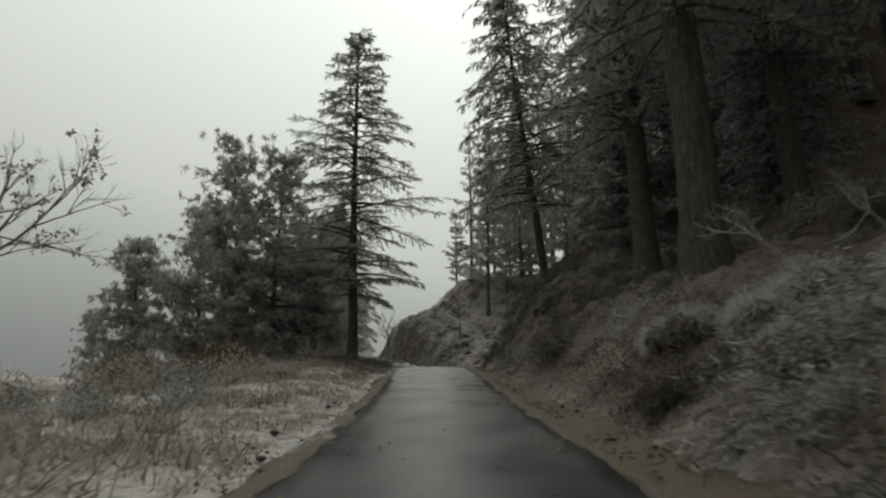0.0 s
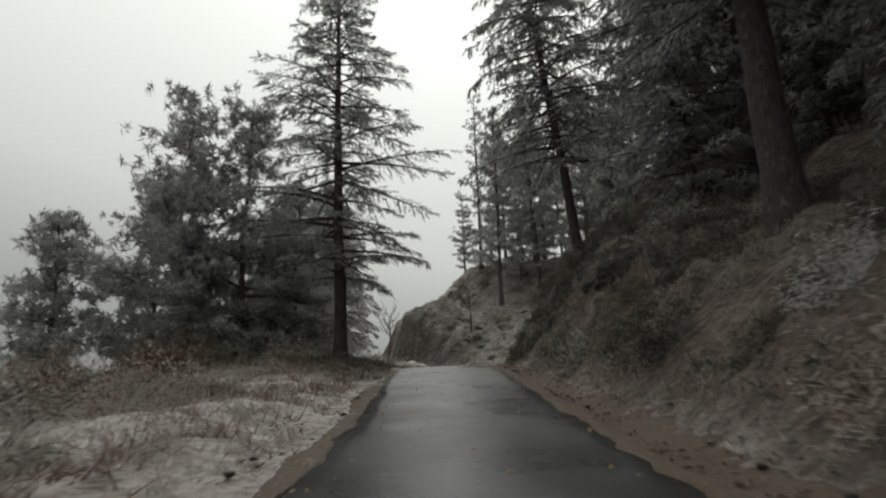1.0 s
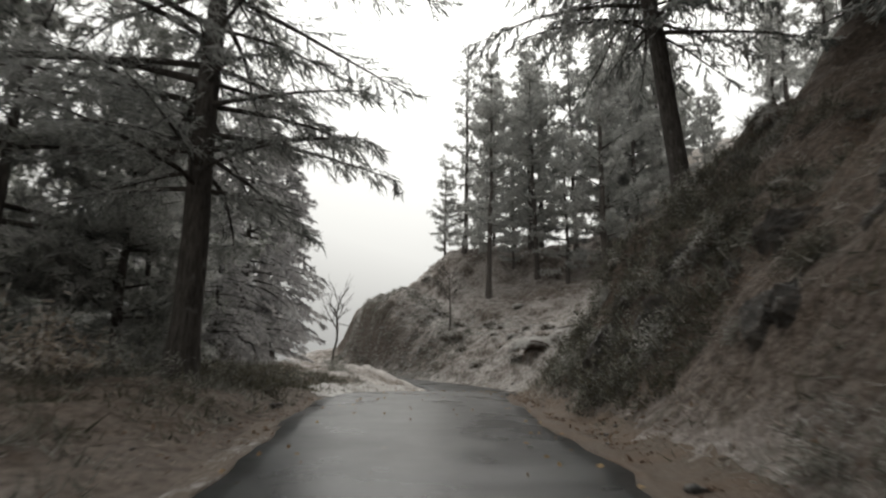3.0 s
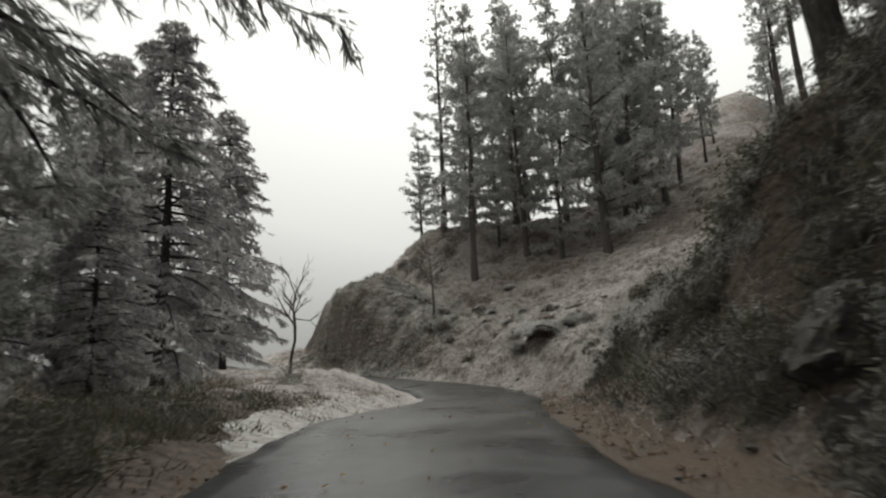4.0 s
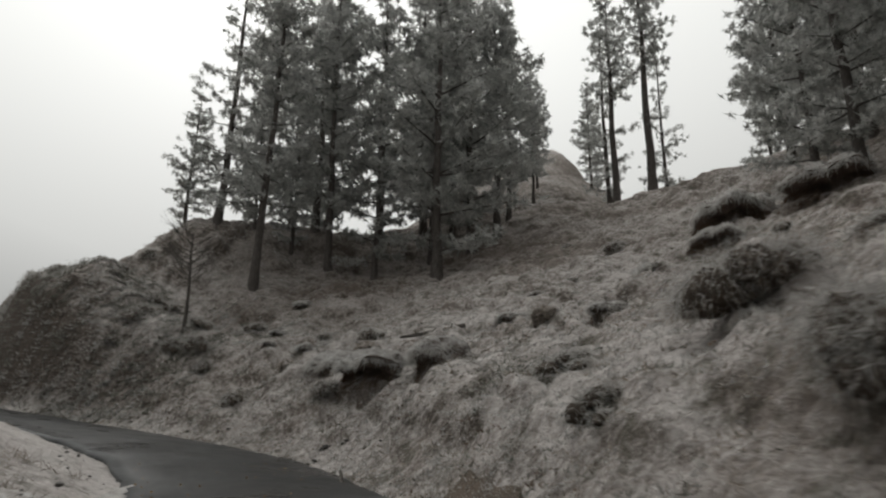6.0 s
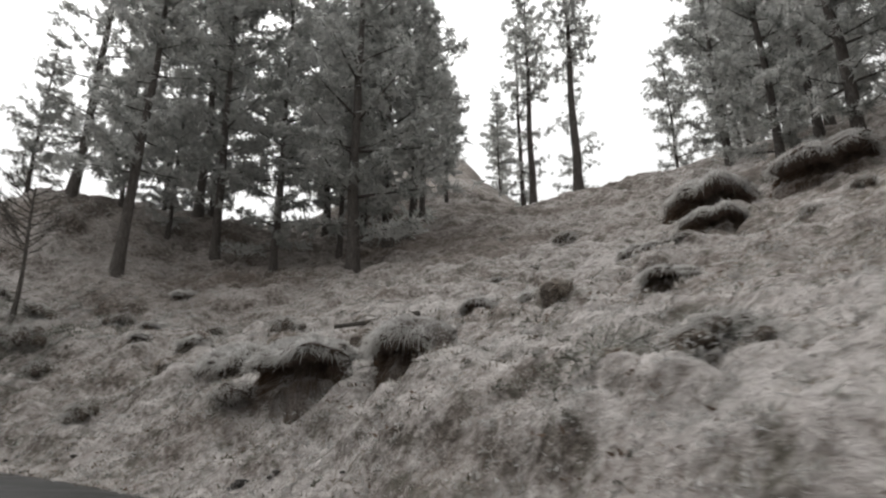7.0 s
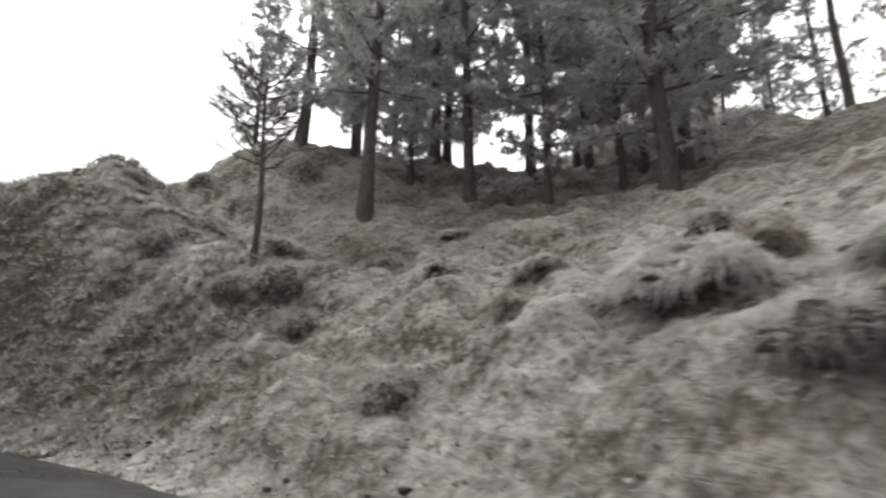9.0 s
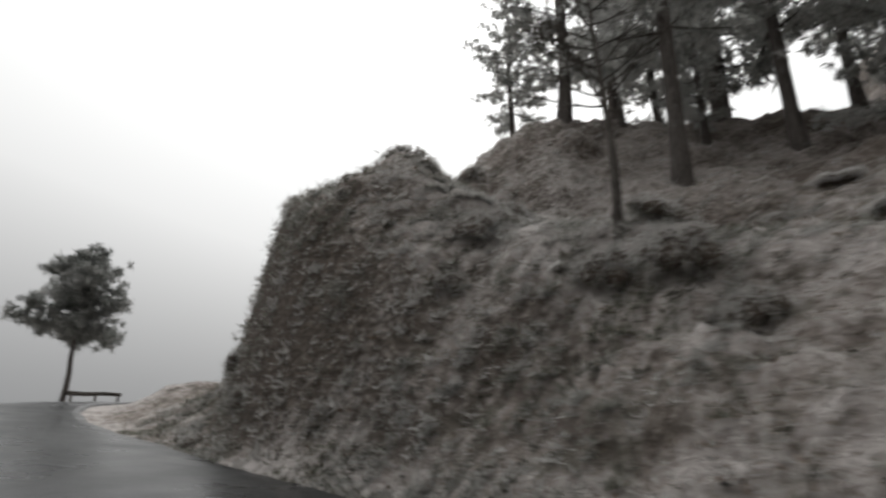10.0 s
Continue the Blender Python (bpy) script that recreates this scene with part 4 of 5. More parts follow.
g2 = stand(cedar("cedar_tree", 13, 24, 7.6, 0.27, M_CEDAR, 6, 9, (0.14, 0.28), 0.24, "dark cedar leaning from the edge of the cut", 0.5, group=BANK, hang=0.5), 6.9, 40.8, 0, lean=(0, -6))
for x, y, a, c in ((12.0, 35.5, 80, 1.0), (13.0, 41, 170, 0.95)):
    copy_thing(g2, at_ground(x, y, a, c))

g3 = stand(cedar("cedar_tree", 15, 12, 3.9, 0.2, M_CEDAR, 5, 7, (0.20, 0.36), 0.03, "dark low-branched cedar in the undergrowth above the bank", 0.3, group=BANK, hang=0.3), 9.4, 31.5)
for x, y, a, c in ((11.6, 36.8, 80, 0.8), (15, 33.5, 170, 1.0), (12.2, 22.3, 10, 0.8), (13.5, 29.5, 120, 0.9), (17.5, 30, 200, 1.1)):
    copy_thing(g3, at_ground(x, y, a, c))

# the pines on the hill beyond the bend
HILL_PINE = "tall pine with a clear lower trunk on the frosted hillside"
HILL = "pines on the hillside"
h1 = stand(pine("pine_tree", 31, 26, 4.4, 0.27, 0.20, 9, HILL_PINE, HILL, M_FAR, 13, spray=(0.34, 0.62)), 6.8, 84.0)
h2 = stand(pine("pine_tree", 32, 26, 4.4, 0.30, 0.22, 9, HILL_PINE, HILL, M_FAR, 13, spray=(0.34, 0.62)), 12.6, 93.0)
h3 = stand(pine("pine_tree", 33, 26, 5.4, 0.34, 0.10, 9, "broad dark pine on the frosted hillside", HILL, M_FAR, 13, spray=(0.34, 0.62)), 16.8, 79.5)
h4 = stand(pine("pine_tree", 34, 25, 3.2, 0.27, 0.08, 7, "slender pine with thin foliage along a tall trunk", HILL, M_FAR, 24), 5.0, 91.0)
h5 = stand(pine("pine_tree", 35, 24, 3.0, 0.36, 0.50, 8, "tall pine with a long bare trunk on the hillside", HILL, M_FAR, 24), 35.8, 79.7)
for src, x, y, a, c in ((h2, 25.1, 85.7, 40, 1.0), (h3, 21.5, 83.5, 100, 0.95), (h1, 12, 86.5, 200, 0.95), (h1, 17, 90, 250, 1.0), (h2, 20.5, 90, 310, 0.95), (h3, 25, 93, 20, 0.9), (h1, 9, 97, 70, 0.9),
                        (h5, 39.5, 87.8, 15, 1.0), (h4, 41, 90.5, 95, 0.9), (h1, 37, 97, 170, 0.55), (h2, 46, 99, 210, 0.5), (h4, 46, 88, 35, 0.8), (h3, 47, 72, 330, 0.9), (h2, 43, 65, 80, 0.95),
                        (h3, 52, 66, 190, 0.85), (h1, 39, 57, 10, 0.9), (h2, 48, 58, 290, 0.9), (h1, 28, 99, 120, 0.7), (h2, 33, 105, 20, 0.55), (h3, 15, 101, 250, 0.75), (h3, 54, 76, 40, 0.8), (h1, 35, 48, 140, 0.85), (h2, 44, 49, 240, 0.9), (h1, 21.5, 86.5, 15, 0.9), (h3, 14.5, 96, 160, 0.9), (h2, 29, 90, 100, 0.8), (h1, 57, 84, 220, 0.8), (h3, 60, 70, 100, 0.9), (h2, 33, 92, 60, 0.5), (h1, 51, 104, 10, 0.5), (h3, 3.0, 92.5, 75, 0.42), (h1, 7.8, 92.0, 180, 0.5), (h3, 10, 89, 290, 0.42), (h1, 19, 85, 40, 0.7), (h3, 14.5, 84, 215, 0.6), (h3, 37, 69, 60, 0.75), (h3, 41.5, 67, 150, 0.8), (h3, 36, 63.5, 280, 0.7), (h3, 33, 57.5, 20, 0.75), (h3, 25, 58.5, 100, 0.7), (h3, 29.5, 63, 200, 0.65), (h3, 28.5, 55.5, 310, 0.8), (h3, 22.8, 94.5, 300, 0.75), (h3, 11.5, 97.5, 10, 0.7)):
    copy_thing(src, at_ground(x, y, a, c))


def dead_tree(name, seed, label):
    """A straight thin trunk whose long fine branches all sweep up to one side."""
    rng = np.random.default_rng(seed)
    wood = Shape()
    stem = np.column_stack([0.07 * np.sin(np.linspace(0, 5, 9)), 0.03 * np.sin(np.linspace(1, 7, 9)), np.linspace(-0.5, 4.9, 9)])
    tube(wood, stem, np.linspace(0.10, 0.03, 9), 7)
    root = tagged(new(name), label, "tree")
    part("trunk", wood.mesh("trunk", M_GREY_BARK, True), root)
    for k in range(26):
        limb = Shape()
        z = 2.4 + 2.4 * ((k + rng.random()) / 26) ** 1.2
        side = 1 if k % 5 in (1, 3) else -1
        d = np.array([side * rng.uniform(0.7, 1.2), rng.normal(0, 0.5), rng.uniform(0.25, 0.8)])
        p = limb_path(rng, (np.interp(z, stem[:, 2], stem[:, 0]), 0, z), d / np.linalg.norm(d), rng.uniform(1.2, 2.3) * (1 if side < 0 else 0.7) * (1.15 - 0.1 * z), -0.35, 6)
        tube(limb, p, np.linspace(0.024, 0.008, len(p)), 4)
        at, e = along(p, rng.uniform(0.25, 1.0, 14))
        for q, w in zip(at, e):
            w = w + rng.normal(0, 0.38, 3)
            t = limb_path(rng, q, w / np.linalg.norm(w), rng.uniform(0.3, 0.8), -0.2, 3)
            tube(limb, t, np.linspace(0.009, 0.005, len(t)), 3)
        part("branch", limb.mesh("branch", M_GREY_BARK, True), root, kind="stuff")
    return root


stand(dead_tree("bare_tree", 14, "slim leafless tree with a fan of fine twigs on the slope"), 2.67, 77.0, 0)
stand(pine("pine_tree", 36, 7.6, 2.8, 0.15, 0.46, 20, "lone small round-topped pine at the road edge", leaf=M_CEDAR, per=26, top=0.45, limbs=60, puff=1.2), -19.3, 100.0)

# ---- verges ----
ribbon("verge", HALF - 0.05, HALF + 1.05, 0.0, 0.03, -10, 56, M_VERGE, "rust-brown gravel verge strewn with leaves along the bank", "verge", 0.11, 31, 9, 0.0, 0.1, (1, 1), drape=0.05)
ribbon("verge", -HALF - 0.42, -HALF + 0.05, 0.02, 0.0, -10, 46, M_VERGE_SNOWY, "gravel verge with thin snow beside the road", "verge", 0.10, 41, 9, 0.0, 0.1, drape=0.05)
ribbon("snow_strip", -HALF - 1.35, -HALF + 0.15, 0.42, 0.012, 39, 60, M_SNOW, "strip of lying snow on the outer shoulder of the bend", "snow", 0.22, 51, 15, 0.12, 0.2, taper=True, drape=0.08)

# ---- rocks in the cut ----
r1 = stand(rock("rock", 1, 1.0, "dark wet rock outcrop in the road cut"), *by_road(37.2, 3.7), 20, 0.7, 0.3)
r2 = stand(rock("rock", 2, 0.9, "dark wet rock outcrop in the road cut", 1.0), *by_road(35.6, 4.2), 20, 0.7, 0.3)
rr = np.random.default_rng(5)
for i in range(26):
    s, u = rr.uniform(22, 39), rr.uniform(3.3, 6.2)
    c = rr.uniform(0.4, 0.85)
    copy_thing((r1, r2)[i % 2], at_ground(*by_road(s, u), rr.uniform(0, 360), c, 0.45 * c, hug=0.8))
for s, u, a, c in ((23.4, 5.4, 40, 1.1), (25.6, 5.2, 0, 1.35), (27.9, 5.3, 90, 1.45), (30.4, 5.4, 200, 1.2), (33.0, 5.2, 300, 1.0), (35.6, 4.8, 130, 0.9), (44.6, 4.8, 60, 0.95), (43.2, 5.1, 170, 1.0)):
    copy_thing(r2, at_ground(*by_road(s, u), a, c, 0.28 * c, hug=0.9))
copy_thing(r1, at_ground(5.8, 63.4, 30, 0.42, 0.1, 0.6))

# ---- shrubs and tussocks ----
rs = np.random.default_rng(77)
kinds = [shrub("bush", 1, 1.0, M_SHRUB, "frosted evergreen bush on the bank"), shrub("bush", 2, 1.0, M_RUST, "rust-brown withered bush dusted with snow"),
         shrub("bush", 3, 1.1, M_SHRUB, "spreading frosted bush with grey-green leaves", 0.6, 70), shrub("bush", 4, 0.9, M_DRY, "dry straw-coloured bush dusted with snow", 0.9)]
kinds.append(shrub("bush", 5, 1.0, M_DARK, "dark leafy undergrowth bush on the shaded bank", 0.8, 70))
for k, (s, u) in zip(kinds, ((6.5, 4.2), (11, 3.6), (8.8, 5.0), (14, 3.4), (20, 3.8))):
    stand(k, *by_road(s, u), 0, hug=0.6)
mounds = [tussock("tussock", 1, 0.8, "snow-dusted mound of overhanging dry grass", M_DRY, M_GROUND), tussock("tussock", 2, 0.8, "brown grass tussock with a dark hollow side", M_DRY, M_GROUND, 1600), tussock("tussock", 3, 0.7, "rusty bracken mound dusted with snow", M_RUST, M_GROUND, 1500)]
for k, (x, y, a, c) in zip(mounds, ((7.4, 67.9, 0, 1.1), (9.6, 65.6, 60, 0.9), (7.2, 71.7, 30, 1.0))):
    stand(k, x, y, a, c, hug=0.7)
for i, x, y, a, c in ((1, 6.2, 70.8, 10, 0.8), (0, 8.6, 68.4, 100, 0.9), (1, 11.5, 61, 200, 0.9)):
    copy_thing(mounds[i], at_ground(x, y, a, c, hug=0.7))
# the great clumps beside the bend, overhanging bare earth
def downhill(x, y, scale=1.0, tall=1.0, sink=0.45, skew=0):
    """A pose on the slope with the local -y side turned downhill."""
    g = land([x - 0.8, x + 0.8, x, x], [y, y, y - 0.8, y + 0.8], False)
    gx, gy = g[1] - g[0], g[3] - g[2]
    return Matrix.Translation((x, y, ground_at(x, y) - sink * scale)) @ pose(0, 0, 0, 0, 0, math.degrees(math.atan2(gy, gx)) - 90 + skew) @ Matrix.Diagonal((scale, scale, scale * tall, 1))


banks = [overhang("tussock", 4, 2.9, 1.25, "large frosted grass hummock overhanging a dark earthy hollow"), overhang("tussock", 5, 2.3, 1.0, "frosted grass hummock hanging over bare brown earth"),
         overhang("tussock", 6, 1.5, 0.6, "small frosted hummock with a dark hollow front")]
for k, (x, y) in zip(banks, ((7.55, 64.75), (7.5, 68.5), (7.2, 71.6))):
    k.matrix_basis = downhill(x, y, *((0.95, 1.0, 0.66), (1.15, 1.2, 0.66), (1.0, 1.0, 0.42))[banks.index(k)])
for i, x, y, c, t in ((1, 8.8, 62.7, 0.85, 1.1), (0, 24.6, 59.6, 1.35, 1.05), (1, 23.8, 63.6, 1.4, 0.9), (2, 17.0, 61.9, 1.05, 1.0), (2, 11.6, 58.3, 0.85, 0.9), (2, 12.7, 62.4, 1.1, 0.9), (2, 13.3, 65.5, 1.0, 0.9),
                      (2, 9.8, 64.2, 0.8, 1.0), (2, 9.2, 81.0, 1.1, 0.9), (1, 20.8, 62.0, 0.9, 0.8), (2, 18.4, 63.5, 1.1, 1.0), (2, 8.0, 73.0, 1.1, 1.1), (2, 27.8, 65.0, 1.8, 1.0), (2, 7.0, 76.4, 0.8, 0.9), (2, 14.6, 71.0, 0.9, 0.8), (2, 16.0, 67.5, 0.8, 0.8), (2, 5.9, 73.3, 0.5, 1.0)):
    copy_thing(banks[i], downhill(x, y, c, t, 0.32, 17 * math.sin(7 * x)))
clump = stand(clump_bush("bush", 6, 1.15, "large round frosted bush on the bank", M_HEATH, 16, 520), 8.4, 51.5, 60, 1.0, 0.3, hug=0.4)
small = [stand(clump_bush("bush", 7, 0.55, "low rounded frosted bush on the open slope", M_HEATH, 8, 170), 6.4, 66.0, 0, hug=0.6),
         stand(clump_bush("bush", 8, 0.6, "low dark-sided bush with a frosted top", M_SHRUB, 8, 170), 9.4, 70.0, 0, hug=0.6)]
copy_thing(clump, at_ground(6.2, 48.4, 310, 0.8, 0.3, hug=0.4))
for s, u, a, c in ((8.6, 4.7, 30, 0.8), (10.6, 5.4, 150, 0.9), (6.8, 5.6, 260, 0.9), (12.6, 4.4, 80, 0.65)):
    copy_thing(clump, at_ground(*by_road(s, u), a, c, 0.25, hug=0.5))
for x, y, c in ((4.15, 70.6, 0.9), (3.1, 75.9, 1.1), (3.5, 74.7, 0.8), (2.3, 76.6, 0.9), (4.8, 46.9, 1.3), (4.9, 45.8, 1.2), (6.2, 52.3, 0.9)):
    copy_thing(small[1], at_ground(x, y, 40 * x, c, 0.08, hug=0.7))
frosted = stand(shrub("bush", 9, 1.0, M_FROST, "hoar-frosted white bush on the bank", 0.8, 60), 4.7, 8.6, 0, 1.0, hug=0.5)
for x, y, c in ((5.4, 9.3, 0.9), (5.6, 8.3, 1.0), (4.6, 16.2, 0.8), (5.2, 17.0, 0.9)):
    copy_thing(frosted, at_ground(x, y, 70 * x, c, hug=0.5))
# bank bushes, thick between the road and the cedars
for i in range(32):
    s, u = rs.uniform(2, 36), 2.9 + 8.5 * rs.random() ** 1.3
    copy_thing(kinds[rs.choice(5, p=[0.14, 0.1, 0.14, 0.04, 0.58])], at_ground(*by_road(s, u), rs.uniform(0, 360), rs.uniform(0.5, 1.15), hug=0.6))
# frosted thicket where the bank runs out
for i in range(30):
    s, u = (rs.uniform(39, 48), 3.2 + 6 * rs.random()) if i % 2 else (rs.uniform(45, 58), 4.8 + 11 * rs.random())
    copy_thing((small[0], small[1], clump, kinds[0])[rs.choice(4, p=[0.25, 0.3, 0.1, 0.35])], at_ground(*by_road(s, u), rs.uniform(0, 360), rs.uniform(0.5, 0.95), 0.15, hug=0.7))
# dark growth hanging over the cut
for i in range(24):
    s, u = (rs.uniform(34, 43), 2.9 + 3.2 * rs.random()) if i % 2 else (rs.uniform(23, 43), 3.0 + 4.2 * rs.random())
    copy_thing((kinds[4], kinds[0], small[1], kinds[1])[rs.choice(4, p=[0.4, 0.25, 0.25, 0.1])], at_ground(*by_road(s, u), rs.uniform(0, 360), rs.uniform(0.3, 0.6), 0.12, hug=1.0))
for i in range(16):
    s, u = rs.uniform(38.5, 47), 3.9 + 3.2 * rs.random()
    copy_thing(kinds[4], at_ground(*by_road(s, u), rs.uniform(0, 360), rs.uniform(0.7, 1.1), 0.1, hug=0.9))
for i in range(8):
    s, u = rs.uniform(31, 45), -3.6 - 4.5 * rs.random()
    copy_thing(kinds[4], at_ground(*by_road(s, u), rs.uniform(0, 360), rs.uniform(0.6, 1.0), 0.1))
# dark growth at the foot of the cut
for i in range(30):
    s, u = rs.uniform(33, 43), 3.1 + 2.0 * rs.random()
    copy_thing(kinds[(4, 4, 0)[i % 3]], at_ground(*by_road(s, u), rs.uniform(0, 360), rs.uniform(0.4, 0.75), 0.1, hug=1.0))
# left shoulder
for i in range(24):
    s, u = rs.uniform(7, 60), -4.6 - 6.5 * rs.random() ** 1.2
    copy_thing(kinds[rs.choice(4, p=[0.15, 0.35, 0.15, 0.35])], at_ground(*by_road(s, u), rs.uniform(0, 360), rs.uniform(0.5, 1.05)))
# tall brown brush beside the pine stand
for i in range(16):
    s, u = rs.uniform(20, 36), -6.0 - 6 * rs.random()
    copy_thing(kinds[(3, 1)[i % 2]], at_ground(*by_road(s, u), rs.uniform(0, 360), rs.uniform(1.1, 1.7)))
for i in range(14):
    s, u = rs.uniform(11, 24), -5.0 - 5.5 * rs.random()
    copy_thing(kinds[(2, 3, 0)[i % 3]], at_ground(*by_road(s, u), rs.uniform(0, 360), rs.uniform(0.8, 1.25)))
for i in range(8):
    s, u = rs.uniform(35.5, 40.5), 2.9 + 2.6 * rs.random()
    copy_thing(kinds[4], at_ground(*by_road(s, u), rs.uniform(0, 360), rs.uniform(0.35, 0.6), 0.1, hug=1.0))
# shaded growth on the near bank
for i in range(14):
    s, u = rs.uniform(7, 27), 3.4 + 5.5 * rs.random()
    copy_thing(kinds[4], at_ground(*by_road(s, u), rs.uniform(0, 360), rs.uniform(0.5, 0.9), 0.1, hug=0.8))
# the open slope
for i in range(24):
    s, u = rs.uniform(48, 84), 4.6 + 24 * rs.random() ** 1.3
    x, y = by_road(s, u)
    if rs.random() < 0.25:
        copy_thing(mounds[rs.integers(0, 2)], at_ground(x, y, rs.uniform(0, 360), rs.uniform(0.35, 0.8), 0.2, rs.uniform(0.5, 0.9), hug=0.8))
    else:
        copy_thing(small[rs.integers(0, 2)], at_ground(x, y, rs.uniform(0, 360), rs.uniform(0.5, 1.25), 0.08, rs.uniform(0.6, 0.95), hug=0.8))
# bushes over the spur beyond the bend
for x, y, c in ((-4.0, 83.5, 0.55), (-3.3, 83.2, 0.65), (-2.5, 83.4, 0.5), (-1.8, 83.7, 0.6), (-3.6, 81.6, 0.6)):
    copy_thing(kinds[0], at_ground(x, y, 90 * x, c, 0.12, hug=0.5))
for i in range(44):
    x, y = rs.uniform(-6.3, 3.6), rs.uniform(77, 86.5)
    if road_frame(x, y)[1][0] < 2.6:
        continue
    copy_thing((clump, small[1], kinds[0], kinds[4])[rs.choice(4, p=[0.04, 0.40, 0.46, 0.1])], at_ground(x, y, rs.uniform(0, 360), rs.uniform(0.4, 0.75), 0.2, hug=0.9))


# ---- grass ----
def grass(name, count, where, mat, label, length, seed, broad=(0.012, 0.035), wide=0.06):
    rng = np.random.default_rng(seed)
    su = where(rng, count)
    i = np.searchsorted(ALONG, su[:, 0]).clip(0, len(ALONG) - 1)
    x, y = ROAD[i, 0] + NRM[i, 0] * su[:, 1], ROAD[i, 1] + NRM[i, 1] * su[:, 1]
    thick = lumps(x, y, 0.5, 21 + seed) + 0.6 * lumps(x, y, 1.8, 22 + seed) > 0.05
    x, y = x[thick], y[thick]
    z, count = land(x, y), len(x)
    per = 8
    base = np.repeat(np.stack([x, y, z - 0.02], 1), per, 0) + rng.normal(0, wide, (count * per, 3)) * np.array([1, 1, 0])
    way = rng.normal(0, 0.5, (count * per, 3)) * np.array([1, 1, 0.2]) + np.array([0, 0, 0.8])
    sh = Shape()
    needles(sh, base, way, rng.uniform(*length, count * per), rng.uniform(*broad, count * per), rng, 1.0)
    tagged(new(name, sh.mesh(name, mat)), label, "grass", kind="stuff")


grass("grass", 18000, lambda r, n: np.stack([r.uniform(40, 92, n), 2.6 + 24 * r.random(n) ** 1.5], 1), M_DRY, "thin snow-dusted dry grass on the open slope", (0.07, 0.20), 5, (0.010, 0.024), 0.12)
grass("grass", 11000, lambda r, n: np.stack([np.where(r.random(n) < 0.75, r.uniform(-2, 28, n), r.uniform(46, 60, n)), -2.5 - 8 * r.random(n) ** 1.2], 1), M_HEATH, "frosted dry grass on the outer shoulder", (0.14, 0.42), 6, (0.010, 0.026), 0.10)
grass("grass", 9000, lambda r, n: np.stack([r.uniform(-2, 48, n), 2.5 + 7 * r.random(n) ** 1.2], 1), M_RUST, "dry grass on the bank above the verge", (0.10, 0.30), 7, (0.006, 0.018), 0.12)
grass("low_heath", 17000, lambda r, n: np.stack([r.uniform(54, 90, n), 2.9 + 15 * r.random(n) ** 1.3], 1), M_HEATH, "low frosted heath and leaf litter on the slope", (0.06, 0.16), 8, (0.012, 0.034), 0.12)
grass("low_heath", 9000, lambda r, n: np.stack([r.uniform(50, 80, n), 2.7 + 8 * r.random(n)], 1), M_FROST, "short frosted moss and leaf litter beside the road", (0.04, 0.11), 23, (0.012, 0.03), 0.12)
grass("low_heath", 9000, lambda r, n: np.stack([r.uniform(50, 80, n), 2.7 + 8 * r.random(n)], 1), M_HEATH, "short grey-brown leaf litter beside the road", (0.04, 0.11), 24, (0.012, 0.03), 0.12)
# dark tufts put the shadow between the pale ones into colour
grass("low_heath", 6000, lambda r, n: np.stack([r.uniform(56, 86, n), 2.7 + 9 * r.random(n)], 1), M_DARK, "dark mossy tufts standing in for shadow between the frosted heath", (0.05, 0.14), 25, (0.02, 0.045), 0.06)
grass("grass", 5200, lambda r, n: np.stack([r.uniform(2, 28, n), -3.4 - 7.5 * r.random(n) ** 1.1], 1), M_HEATH, "tall grey-brown brush and dead grass on the outer shoulder", (0.25, 0.65), 16, (0.012, 0.03), 0.16)
grass("grass", 2000, lambda r, n: np.stack([r.uniform(2, 29, n), -2.9 - 7 * r.random(n) ** 1.1], 1), M_RUST, "rusty bracken and dead stalks on the outer shoulder", (0.2, 0.55), 17, (0.014, 0.035), 0.16)
grass("low_heath", 5000, lambda r, n: np.stack([r.uniform(27, 50, n), -2.8 - 8 * r.random(n) ** 1.1], 1), M_DARK, "dark undergrowth and dead bracken below the cedars", (0.12, 0.4), 18, (0.016, 0.04), 0.16)
grass("low_heath", 7000, lambda r, n: np.stack([r.uniform(0, 54, n), 2.6 + 9 * r.random(n) ** 1.2], 1), M_DARK, "dark undergrowth and leaf litter on the bank", (0.08, 0.24), 9, (0.008, 0.02), 0.10)
grass("low_heath", 10000, lambda r, n: np.stack([r.uniform(46, 86, n), 2.6 + 16 * r.random(n) ** 1.2], 1), M_FROST, "white hoar-frosted tufts of heath on the slope", (0.08, 0.18), 14, (0.025, 0.055), 0.06)
grass("low_heath", 5000, lambda r, n: np.stack([r.uniform(46, 86, n), 2.6 + 16 * r.random(n) ** 1.2], 1), M_SHRUB, "dark green-brown tufts of heath on the slope", (0.08, 0.18), 15, (0.025, 0.055), 0.07)
grass("low_heath", 4500, lambda r, n: np.stack([r.uniform(14, 42, n), 2.7 + 6 * r.random(n)], 1), M_HEATH, "frosted scrub and dead grass on the cut above the road", (0.12, 0.34), 19, (0.008, 0.02), 0.10)
grass("low_heath", 9000, lambda r, n: np.stack([r.uniform(33, 47, n), 3.0 + 6 * r.random(n)], 1), M_DARK, "dark dense bracken and twigs on the cut below the cedars", (0.16, 0.5), 26, (0.016, 0.045), 0.12)
grass("low_heath", 5000, lambda r, n: np.stack([r.uniform(33, 47, n), -3.6 - 7 * r.random(n)], 1), M_DARK, "dark dense bracken and brush below the outer cedars", (0.16, 0.5), 27, (0.016, 0.045), 0.14)
